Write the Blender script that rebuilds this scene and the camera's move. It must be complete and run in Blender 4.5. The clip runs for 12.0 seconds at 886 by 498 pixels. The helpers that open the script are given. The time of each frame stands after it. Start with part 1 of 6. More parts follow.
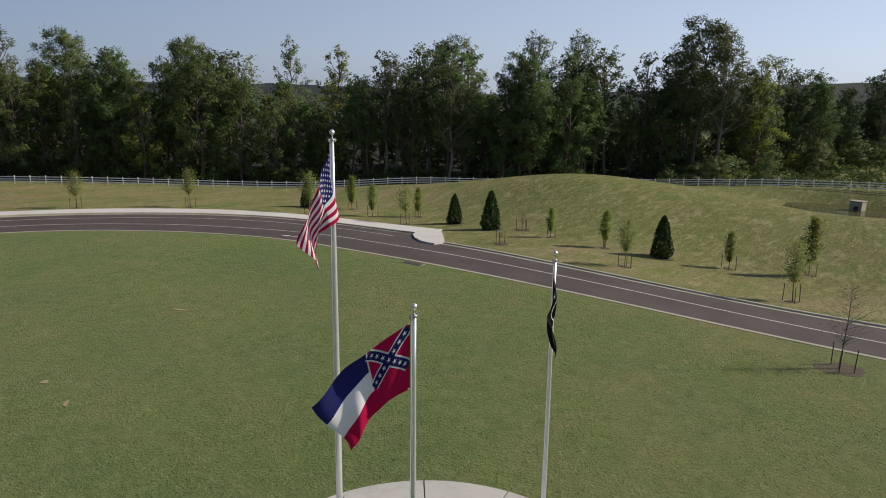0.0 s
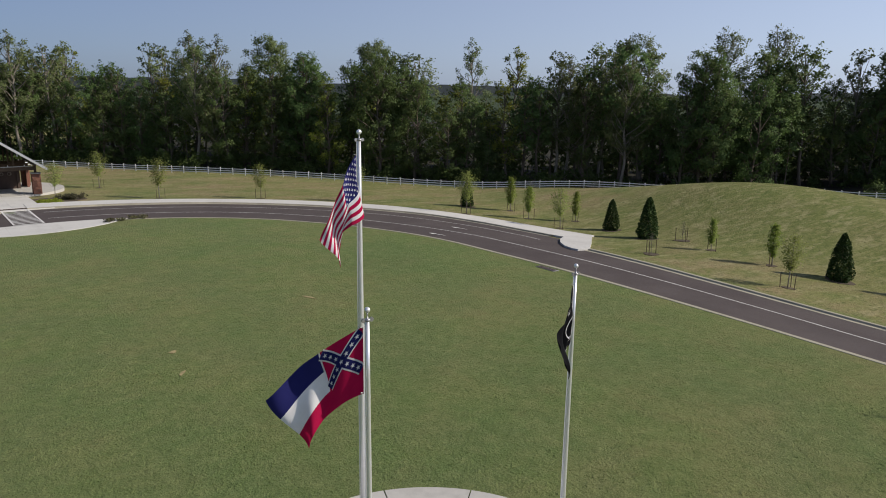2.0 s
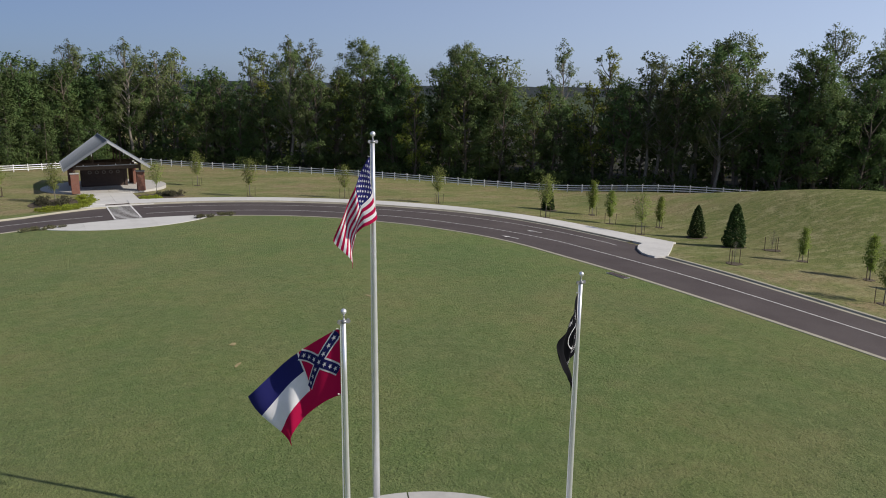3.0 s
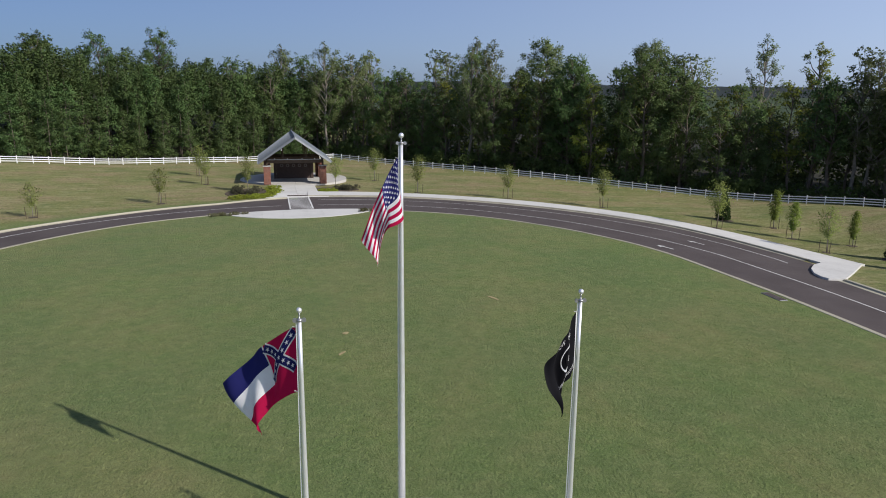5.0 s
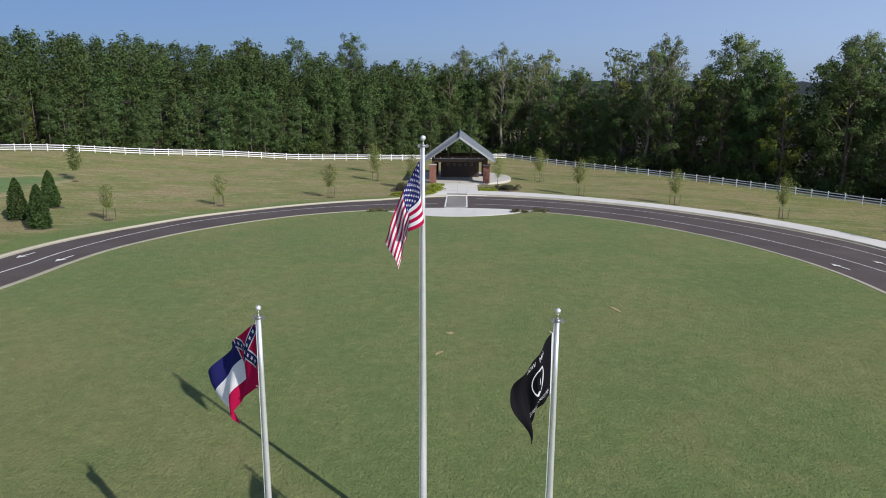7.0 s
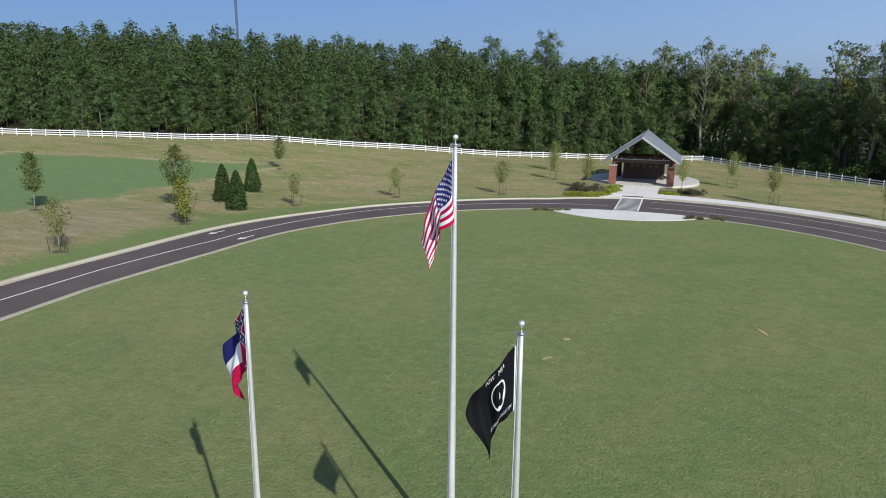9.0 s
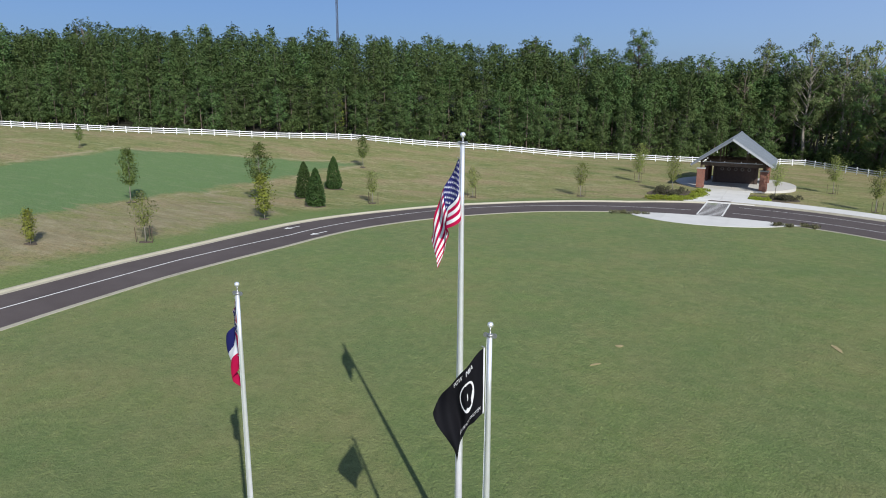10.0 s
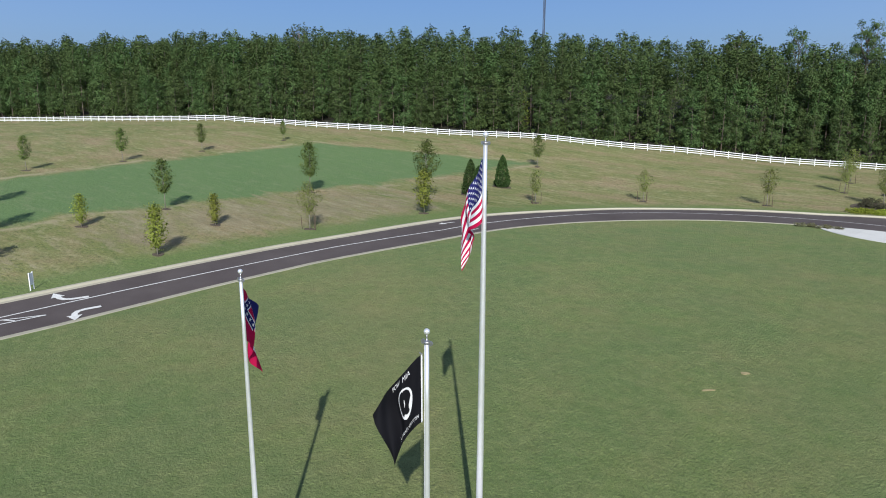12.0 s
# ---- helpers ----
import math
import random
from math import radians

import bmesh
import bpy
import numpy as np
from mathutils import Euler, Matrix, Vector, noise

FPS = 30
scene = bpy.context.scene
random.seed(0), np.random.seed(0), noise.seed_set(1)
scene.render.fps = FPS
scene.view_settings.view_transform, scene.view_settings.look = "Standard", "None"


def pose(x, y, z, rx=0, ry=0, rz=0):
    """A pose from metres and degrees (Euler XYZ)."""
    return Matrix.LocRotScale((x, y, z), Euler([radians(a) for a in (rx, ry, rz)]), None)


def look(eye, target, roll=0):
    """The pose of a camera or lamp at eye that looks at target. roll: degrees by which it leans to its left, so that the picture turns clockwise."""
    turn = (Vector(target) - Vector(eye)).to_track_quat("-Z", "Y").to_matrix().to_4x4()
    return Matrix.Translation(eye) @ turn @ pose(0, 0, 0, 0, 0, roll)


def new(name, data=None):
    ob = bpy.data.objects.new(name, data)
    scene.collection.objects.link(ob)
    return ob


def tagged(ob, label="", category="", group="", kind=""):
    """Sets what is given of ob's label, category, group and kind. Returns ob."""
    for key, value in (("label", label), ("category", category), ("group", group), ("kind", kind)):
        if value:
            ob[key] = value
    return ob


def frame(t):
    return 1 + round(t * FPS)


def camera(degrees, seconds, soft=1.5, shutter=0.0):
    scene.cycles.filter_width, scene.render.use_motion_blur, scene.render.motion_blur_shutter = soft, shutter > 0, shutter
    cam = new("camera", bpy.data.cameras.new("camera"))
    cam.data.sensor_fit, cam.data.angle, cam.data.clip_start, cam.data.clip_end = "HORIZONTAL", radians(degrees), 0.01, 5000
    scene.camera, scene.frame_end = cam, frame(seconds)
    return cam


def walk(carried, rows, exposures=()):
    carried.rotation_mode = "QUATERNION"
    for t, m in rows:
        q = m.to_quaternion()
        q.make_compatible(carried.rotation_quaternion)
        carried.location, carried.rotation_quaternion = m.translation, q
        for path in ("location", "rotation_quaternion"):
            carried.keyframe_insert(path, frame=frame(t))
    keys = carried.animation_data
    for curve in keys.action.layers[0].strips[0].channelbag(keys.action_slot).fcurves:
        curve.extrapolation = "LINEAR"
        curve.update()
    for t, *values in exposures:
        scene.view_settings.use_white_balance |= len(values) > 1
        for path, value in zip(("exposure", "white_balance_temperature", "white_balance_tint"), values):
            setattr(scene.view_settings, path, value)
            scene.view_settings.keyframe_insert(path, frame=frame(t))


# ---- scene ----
cam = camera(64.7, 12.0, 1.0)
PATH = [
    (0, (-13.011, -13.264, 13.248), (-11.442, -12.103, 12.811), 0.8),
    (0.5, (-12.206, -13.971, 13.233), (-10.72, -12.704, 12.798), 0.6),
    (1, (-11.373, -14.718, 13.242), (-9.976, -13.355, 12.806), 0.7),
    (1.5, (-10.531, -15.473, 13.25), (-9.233, -14.016, 12.812), 0.7),
    (2, (-9.582, -16.003, 13.271), (-8.386, -14.462, 12.831), 0.8),
    (2.5, (-8.645, -16.613, 13.284), (-7.556, -14.994, 12.845), 0.7),
    (3, (-7.635, -17.061, 13.295), (-6.663, -15.369, 12.857), 0.6),
    (5, (-3.363, -18.264, 13.37), (-2.894, -16.371, 12.927), 0.6),
    (5.5, (-2.277, -18.407, 13.403), (-1.95, -16.484, 12.958), 0.5),
    (6, (-1.155, -18.397, 13.415), (-0.959, -16.457, 12.97), 0.7),
    (6.5, (-0.032, -18.327, 13.43), (0.039, -16.379, 12.983), 0.5),
    (8.5, (4.351, -17.475, 13.491), (3.874, -15.586, 13.038), 0.3),
    (9, (5.424, -17.15, 13.504), (4.806, -15.304, 13.046), 0.4),
    (9.5, (6.419, -16.643, 13.451), (5.673, -14.845, 12.994), 0.3),
    (10, (7.432, -16.181, 13.431), (6.571, -14.434, 12.973), 0.3),
    (10.5, (8.388, -15.594, 13.387), (7.4, -13.917, 12.929), 0.3),
    (11, (9.284, -14.924, 13.412), (8.175, -13.324, 12.952), 0.3),
    (11.5, (10.127, -14.154, 13.437), (8.908, -12.637, 12.977), 0.3),
    (12, (10.908, -13.337, 13.429), (9.588, -11.907, 12.966), 0.2),
]
walk(cam, [(t, look(eye, target, roll)) for t, eye, target, roll in PATH], [(0, -0.20, 7000, 11), (3, -0.12, 6600, 12), (6.5, 0.08, 6250, 12), (9, 0.21, 6150, 10), (12, 0.26, 6050, 8)])

# ---- world, sun, exposure ----
SUN_ELEV, SUN_AZ = radians(33.8), radians(135.3)  # azimuth clockwise from +y
world = bpy.data.worlds.new("sky")
scene.world = world
world.use_nodes = True
wn = world.node_tree
sky = wn.nodes.new("ShaderNodeTexSky")
sky.sky_type, sky.sun_disc = "NISHITA", False
sky.sun_elevation, sky.sun_rotation = SUN_ELEV, SUN_AZ
sky.air_density, sky.dust_density, sky.ozone_density = 0.8, 1.0, 3.0
haze = wn.nodes.new("ShaderNodeMix")
haze.data_type, haze.blend_type = "RGBA", "MULTIPLY"
haze.inputs[0].default_value = 1.0
haze.inputs[7].default_value = (0.74, 0.88, 1.15, 1)  # humid bluish air
wn.links.new(sky.outputs[0], haze.inputs[6])
veil = wn.nodes.new("ShaderNodeMix")
veil.data_type = "RGBA"
coord = wn.nodes.new("ShaderNodeTexCoord")
height = wn.nodes.new("ShaderNodeSeparateXYZ")
wn.links.new(coord.outputs["Generated"], height.inputs[0])
low_haze = wn.nodes.new("ShaderNodeMapRange")  # haze lies low and thins out overhead
low_haze.inputs["From Min"].default_value, low_haze.inputs["From Max"].default_value = 0.05, 0.65
low_haze.inputs["To Min"].default_value, low_haze.inputs["To Max"].default_value = 1.0, 0.2
wn.links.new(height.outputs[2], low_haze.inputs["Value"])
veil_share = wn.nodes.new("ShaderNodeMath")
veil_share.operation = "MULTIPLY"
veil_share.inputs[1].default_value = 0.3
wn.links.new(low_haze.outputs[0], veil_share.inputs[0])
wn.links.new(veil_share.outputs[0], veil.inputs[0])
veil.inputs[7].default_value = (1.9, 3.2, 6.3, 1)  # even summer haze over the whole sky
wn.links.new(haze.outputs[2], veil.inputs[6])
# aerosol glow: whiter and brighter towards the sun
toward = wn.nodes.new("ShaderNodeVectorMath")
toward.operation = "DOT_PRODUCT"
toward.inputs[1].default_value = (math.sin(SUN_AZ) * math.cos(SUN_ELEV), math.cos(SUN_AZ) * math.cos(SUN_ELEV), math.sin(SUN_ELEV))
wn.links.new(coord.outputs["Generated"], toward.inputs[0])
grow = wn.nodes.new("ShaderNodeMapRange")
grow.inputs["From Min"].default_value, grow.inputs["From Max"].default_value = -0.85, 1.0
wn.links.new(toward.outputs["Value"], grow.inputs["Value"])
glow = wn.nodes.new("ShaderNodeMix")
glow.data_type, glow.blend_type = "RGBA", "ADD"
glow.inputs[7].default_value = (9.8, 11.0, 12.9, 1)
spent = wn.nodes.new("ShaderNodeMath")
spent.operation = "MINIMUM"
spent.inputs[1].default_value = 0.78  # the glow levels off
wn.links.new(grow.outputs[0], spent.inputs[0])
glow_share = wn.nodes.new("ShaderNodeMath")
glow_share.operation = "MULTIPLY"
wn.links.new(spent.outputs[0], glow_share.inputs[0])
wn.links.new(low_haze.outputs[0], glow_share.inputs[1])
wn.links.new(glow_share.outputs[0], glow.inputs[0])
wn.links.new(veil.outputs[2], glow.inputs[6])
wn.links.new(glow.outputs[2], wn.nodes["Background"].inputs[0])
wn.nodes["Background"].inputs[1].default_value = 0.062
sun = new("sun", bpy.data.lights.new("sun", "SUN"))
sun.data.energy, sun.data.angle, sun.data.color = 5.0, radians(0.53), (1.0, 0.93, 0.82)
sun_dir = Vector((math.sin(SUN_AZ) * math.cos(SUN_ELEV), math.cos(SUN_AZ) * math.cos(SUN_ELEV), math.sin(SUN_ELEV)))
sun.matrix_world = look(sun_dir * 200, (0, 0, 0))

rng = random.Random(7)
TOP_Y, LOW_Y = 34.5, -58.0  # centres of the drive's half circles
nrng = np.random.RandomState(11)


# ---- materials ----
class Mat:
    """A node material with a few short hands for building procedural surfaces."""

    def __init__(self, name, rough=0.7, metal=0.0, spec=0.3):
        self.m = bpy.data.materials.new(name)
        self.m.use_nodes = True
        self.t = self.m.node_tree
        self.b = self.t.nodes["Principled BSDF"]
        self.b.inputs["Roughness"].default_value = rough
        self.b.inputs["Metallic"].default_value = metal
        self.b.inputs["Specular IOR Level"].default_value = spec

    def n(self, kind, **values):
        node = self.t.nodes.new(kind)
        for key, v in values.items():
            node.inputs[key.replace("_", " ")].default_value = v
        return node

    def link(self, a, b):
        self.t.links.new(a, b)

    def coords(self, world_space=True, stretch=(1, 1, 1)):
        src = self.n("ShaderNodeNewGeometry").outputs["Position"] if world_space else self.n("ShaderNodeTexCoord").outputs["Object"]
        mp = self.n("ShaderNodeMapping")
        mp.inputs["Scale"].default_value = stretch
        self.link(src, mp.inputs["Vector"])
        return mp.outputs[0]

    def noise(self, scale, detail=4.0, rough=0.55, vec=None, distort=0.0):
        node = self.n("ShaderNodeTexNoise", Scale=scale, Detail=detail, Roughness=rough, Distortion=distort)
        self.link(vec if vec is not None else self.coords(), node.inputs["Vector"])
        return node.outputs["Fac"]

    def ramp(self, fac, *stops):
        node = self.n("ShaderNodeValToRGB")
        cr = node.color_ramp
        while len(cr.elements) < len(stops):
            cr.elements.new(0.5)
        for e, (p, c) in zip(cr.elements, stops):
            e.position = p
            e.color = (*c, 1) if isinstance(c, tuple) else (c, c, c, 1)
        self.link(fac, node.inputs[0])
        return node.outputs["Color"]

    def mix(self, fac, a, b, mode="MIX"):
        node = self.t.nodes.new("ShaderNodeMix")
        node.data_type, node.blend_type = "RGBA", mode
        for sock, v in ((node.inputs[0], fac), (node.inputs[6], a), (node.inputs[7], b)):
            if hasattr(v, "is_linked"):
                self.link(v, sock)
            elif isinstance(v, tuple):
                sock.default_value = (*v, 1)
            else:
                sock.default_value = v
        return node.outputs[2]

    def math(self, op, a, b=0.0, c=0.0):
        node = self.t.nodes.new("ShaderNodeMath")
        node.operation = op
        for sock, v in zip(node.inputs, (a, b, c)):
            if hasattr(v, "is_linked"):
                self.link(v, sock)
            else:
                sock.default_value = v
        return node.outputs[0]

    def color(self, c):
        if hasattr(c, "is_linked"):
            self.link(c, self.b.inputs["Base Color"])
        else:
            self.b.inputs["Base Color"].default_value = (*c, 1)

    def sheen(self, weight):
        """The soft glint of grass blades seen low."""
        self.b.inputs["Sheen Weight"].default_value = weight
        self.b.inputs["Sheen Roughness"].default_value = 0.5
        self.b.inputs["Sheen Tint"].default_value = (0.80, 0.92, 0.76, 1)

    def bump(self, height, strength=0.3, dist=0.02):
        node = self.n("ShaderNodeBump", Strength=strength, Distance=dist)
        self.link(height, node.inputs["Height"])
        self.link(node.outputs[0], self.b.inputs["Normal"])


def plain(name, c, rough=0.6, metal=0.0, var=0.12, scale=3.0, bump=0.0, spec=0.3, world_space=False):
    """A surface of one colour with slight two-scale variation."""
    m = Mat(name, rough, metal, spec)
    v = m.coords(world_space)
    n1, n2 = m.noise(scale, 3, vec=v), m.noise(scale * 9, 2, vec=v)
    f = m.math("ADD", m.math("MULTIPLY", n1, 0.65), m.math("MULTIPLY", n2, 0.35))
    lo, hi = tuple(x * (1 - var) for x in c), tuple(min(x * (1 + var), 1) for x in c)
    m.color(m.ramp(f, (0.3, lo), (0.7, hi)))
    if bump:
        m.bump(n2, 0.5, bump)
    return m.m


def leaf_mat(name, dark, light, translucent=0.25, hue=0.06):
    """Foliage: each leaf clump and each plant a little different, light shining through."""
    m = Mat(name, 0.6, 0.0, 0.15)
    geo = m.n("ShaderNodeNewGeometry")
    info = m.n("ShaderNodeObjectInfo")
    clump = m.noise(1.3, 3, 0.6)
    c = m.ramp(m.math("ADD", m.math("MULTIPLY", geo.outputs["Random Per Island"], 0.45), m.math("MULTIPLY_ADD", clump, 1.1, -0.28)), (0.0, dark), (0.6, tuple((a + b) / 2 for a, b in zip(dark, light))), (1.0, light))
    hs = m.n("ShaderNodeHueSaturation")
    m.link(m.math("MULTIPLY_ADD", info.outputs["Random"], hue * 0.4, 0.5 - hue * 0.2), hs.inputs["Hue"])
    m.link(m.math("ADD", m.math("MULTIPLY_ADD", info.outputs["Random"], 0.4, 0.55), m.math("MULTIPLY", m.noise(0.22, 2, 0.5), 0.5)), hs.inputs["Value"])
    m.link(c, hs.inputs["Color"])
    m.color(hs.outputs[0])
    tr = m.n("ShaderNodeBsdfTranslucent")
    m.link(hs.outputs[0], tr.inputs["Color"])
    mx = m.n("ShaderNodeMixShader")
    mx.inputs[0].default_value = translucent
    m.link(m.b.outputs[0], mx.inputs[1])
    m.link(tr.outputs[0], mx.inputs[2])
    m.link(mx.outputs[0], m.t.nodes["Material Output"].inputs["Surface"])
    return m.m


def ground_mat():
    """Mown pasture outside the drive: green, dry and bare patches, and a darker sown plot on the rise."""
    m = Mat("pasture", 0.9, 0.0, 0.05)
    m.sheen(0.03)
    pos = m.coords()
    streak = m.coords(stretch=(0.35, 1.0, 1.0))
    big, mid, fine = m.noise(0.03, 4, 0.6, pos), m.noise(0.16, 5, 0.62, streak), m.noise(5.0, 4, 0.7, pos)
    green = m.ramp(fine, (0.3, (0.100, 0.122, 0.036)), (0.7, (0.172, 0.195, 0.064)))
    dry = m.ramp(fine, (0.3, (0.147, 0.155, 0.056)), (0.7, (0.239, 0.238, 0.096)))
    bare = m.ramp(fine, (0.3, (0.182, 0.152, 0.083)), (0.7, (0.322, 0.271, 0.152)))
    dryness = m.math("ADD", m.math("MULTIPLY", big, 0.5), m.math("MULTIPLY", mid, 0.6))
    c = m.mix(m.ramp(dryness, (0.40, 0.0), (0.60, 1.0)), green, dry)
    sx = m.n("ShaderNodeSeparateXYZ")
    m.link(pos, sx.inputs[0])
    bare_noise = m.noise(0.11, 5, 0.7, streak)
    c = m.mix(m.ramp(bare_noise, (0.53, 0.0), (0.67, 0.75)), c, bare)
    patchy = m.noise(0.17, 6, 0.68, m.coords(stretch=(0.55, 1.0, 1.0)))
    c = m.mix(m.ramp(patchy, (0.47, 0.0), (0.62, 0.72)), c, m.ramp(fine, (0.3, (0.201, 0.144, 0.087)), (0.7, (0.362, 0.274, 0.170))))
    c = m.mix(m.ramp(patchy, (0.36, 0.6), (0.45, 0.0)), c, m.ramp(fine, (0.3, (0.084, 0.119, 0.037)), (0.7, (0.142, 0.191, 0.066))))
    # the mound keeps greener
    moist = m.math("MULTIPLY", m.ramp(m.math("MULTIPLY_ADD", sx.outputs[0], 0.06, -2.6), (0.0, 0.0), (1.0, 1.0)), m.ramp(m.math("MULTIPLY_ADD", sx.outputs[1], -0.07, 3.6), (0.0, 0.0), (1.0, 1.0)))
    lush = m.ramp(m.noise(1.4, 7, 0.76, m.coords(stretch=(0.35, 1.2, 1.0))), (0.34, (0.074, 0.099, 0.027)), (0.5, (0.131, 0.155, 0.047)), (0.66, (0.220, 0.221, 0.093)))
    c = m.mix(m.math("MULTIPLY", moist, 0.72), c, lush)
    # straw and tufts at arm's length
    straw, tuft = m.noise(0.9, 6, 0.72, streak), m.noise(2.4, 5, 0.7, pos)
    c = m.mix(m.ramp(straw, (0.50, 0.0), (0.66, 0.75)), c, (0.316, 0.290, 0.157))
    c = m.mix(m.ramp(tuft, (0.33, 0.75), (0.49, 0.0)), c, (0.066, 0.090, 0.027))
    # the sown plot: a long strip with ragged edges
    wob = m.math("MULTIPLY_ADD", m.noise(0.12, 5, 0.65, pos), 9.0, -4.5)
    px, py = sx.outputs[0], sx.outputs[1]
    near = m.math("SUBTRACT", m.math("MULTIPLY_ADD", px, -1.0, -57.0), wob)
    far = m.math("ADD", m.math("ADD", m.math("MULTIPLY_ADD", py, 0.19, 79.5), px), m.math("MULTIPLY", wob, 0.6))
    end = m.math("ADD", m.math("SUBTRACT", m.math("MULTIPLY_ADD", px, 0.593, 118.0), py), wob)
    inside = m.math("MINIMUM", m.math("MINIMUM", near, far), m.math("MINIMUM", end, m.math("ADD", py, 22.0)))
    rim = m.math("MULTIPLY", m.ramp(m.math("ABSOLUTE", m.math("ADD", inside, 0.4)), (0.2, 1.0), (1.0, 0.0)), m.ramp(m.noise(0.13, 5, 0.7, pos), (0.45, 0.0), (0.54, 0.85)))
    ragged = m.math("MULTIPLY_ADD", m.noise(0.5, 6, 0.7, streak), 0.9, -0.45)
    soft = m.ramp(m.math("ADD", m.math("MULTIPLY_ADD", inside, 0.22, 0.1), ragged), (0.05, 0.0), (0.55, 0.92))
    plot = m.ramp(fine, (0.3, (0.078, 0.143, 0.049)), (0.7, (0.133, 0.210, 0.084)))
    plot = m.mix(m.ramp(m.noise(0.35, 6, 0.72, streak), (0.42, 0.0), (0.62, 0.6)), plot, m.ramp(fine, (0.3, (0.074, 0.132, 0.049)), (0.7, (0.124, 0.198, 0.082))))
    plot = m.mix(m.ramp(straw, (0.52, 0.0), (0.68, 0.35)), plot, (0.196, 0.223, 0.123))
    c = m.mix(soft, c, plot)
    c = m.mix(rim, c, (0.30, 0.265, 0.16))
    # worn earth round the planting on the west side
    wx = m.math("MULTIPLY", m.math("SUBTRACT", sx.outputs[0], -49.0), 1 / 11.0)
    wy = m.math("MULTIPLY", m.math("SUBTRACT", sx.outputs[1], 30.0), 1 / 34.0)
    worn = m.math("SUBTRACT", 1.0, m.math("ADD", m.math("MULTIPLY", wx, wx), m.math("MULTIPLY", wy, wy)))
    worn = m.math("ADD", worn, m.math("MULTIPLY_ADD", mid, 2.4, -1.35))
    scuffed = m.ramp(m.noise(0.8, 6, 0.75, streak), (0.34, (0.149, 0.115, 0.082)), (0.5, (0.243, 0.194, 0.138)), (0.68, (0.356, 0.309, 0.222)))
    c = m.mix(m.ramp(m.math("ADD", worn, m.math("MULTIPLY_ADD", straw, 3.4, -1.85)), (0.1, 0.0), (0.8, 0.75)), c, m.mix(0.25, scuffed, dry))
    # a watered strip of turf beside the kerb
    dy = m.math("MAXIMUM", m.math("SUBTRACT", py, TOP_Y), 0.0)
    ring = m.math("SQRT", m.math("ADD", m.math("MULTIPLY", px, px), m.math("MULTIPLY", dy, dy)))
    verge = m.math("ADD", ring, m.math("MULTIPLY_ADD", m.noise(0.35, 4, 0.6, pos), 4.0, -2.0))
    c = m.mix(m.ramp(m.math("MULTIPLY_ADD", verge, 0.1, -3.9), (0.12, 0.8), (0.38, 0.0)), c, m.ramp(fine, (0.3, (0.080, 0.130, 0.035)), (0.7, (0.142, 0.204, 0.066))))
    # beyond the clearing the land is wooded
    away = m.math("SQRT", m.math("ADD", m.math("MULTIPLY", px, px), m.math("MULTIPLY", py, py)))
    c = m.mix(m.ramp(m.math("MULTIPLY", away, 0.001), (0.21, 0.0), (0.23, 1.0)), c, m.ramp(m.noise(0.05, 6, 0.7, pos), (0.3, (0.024, 0.037, 0.019)), (0.7, (0.061, 0.081, 0.039))))
    m.color(c)
    m.bump(m.math("ADD", m.math("MULTIPLY", fine, 0.6), m.math("MULTIPLY", tuft, 1.6)), 0.9, 0.12)
    return m.m


def lawn_mat():
    """Dense mown lawn inside the drive with faint yellowing and tufts."""
    m = Mat("lawn", 0.9, 0.0, 0.05)
    m.sheen(0.04)
    pos = m.coords()
    big, mid = m.noise(0.045, 4, 0.6, pos), m.noise(0.32, 5, 0.65, pos)
    tuft, fine = m.noise(6.5, 5, 0.7, m.coords(stretch=(1.0, 0.8, 1.0))), m.noise(24, 3, 0.7, pos)
    a = m.ramp(fine, (0.28, (0.083, 0.129, 0.035)), (0.75, (0.184, 0.244, 0.085)))
    b = m.ramp(fine, (0.28, (0.143, 0.143, 0.053)), (0.75, (0.286, 0.260, 0.128)))
    f = m.math("ADD", m.math("MULTIPLY", big, 0.6), m.math("MULTIPLY", mid, 0.5))
    c = m.mix(m.ramp(f, (0.43, 0.0), (0.68, 0.8)), a, b)
    c = m.mix(m.ramp(m.noise(0.55, 6, 0.7, pos), (0.54, 0.0), (0.74, 0.38)), c, m.ramp(fine, (0.28, (0.141, 0.112, 0.049)), (0.75, (0.260, 0.217, 0.107))))
    c = m.mix(m.ramp(m.noise(0.11, 5, 0.62, pos), (0.40, 0.45), (0.60, 0.0)), c, m.ramp(fine, (0.28, (0.066, 0.107, 0.035)), (0.75, (0.149, 0.210, 0.088))))
    # gaps between tufts: their shadow is painted as a darker colour
    c = m.mix(m.ramp(tuft, (0.29, 0.7), (0.42, 0.0)), c, (0.056, 0.063, 0.026))
    c = m.mix(m.ramp(tuft, (0.56, 0.0), (0.74, 0.30)), c, (0.272, 0.293, 0.131))
    blades = m.noise(1.5, 6, 0.78, pos)
    c = m.mix(m.ramp(blades, (0.36, 0.38), (0.49, 0.0)), c, (0.077, 0.117, 0.035))
    c = m.mix(m.ramp(blades, (0.51, 0.0), (0.66, 0.36)), c, (0.253, 0.285, 0.116))
    m.color(c)
    m.bump(m.math("ADD", m.math("MULTIPLY", tuft, 1.5), m.math("MULTIPLY", fine, 0.3)), 1.0, 0.10)
    return m.m


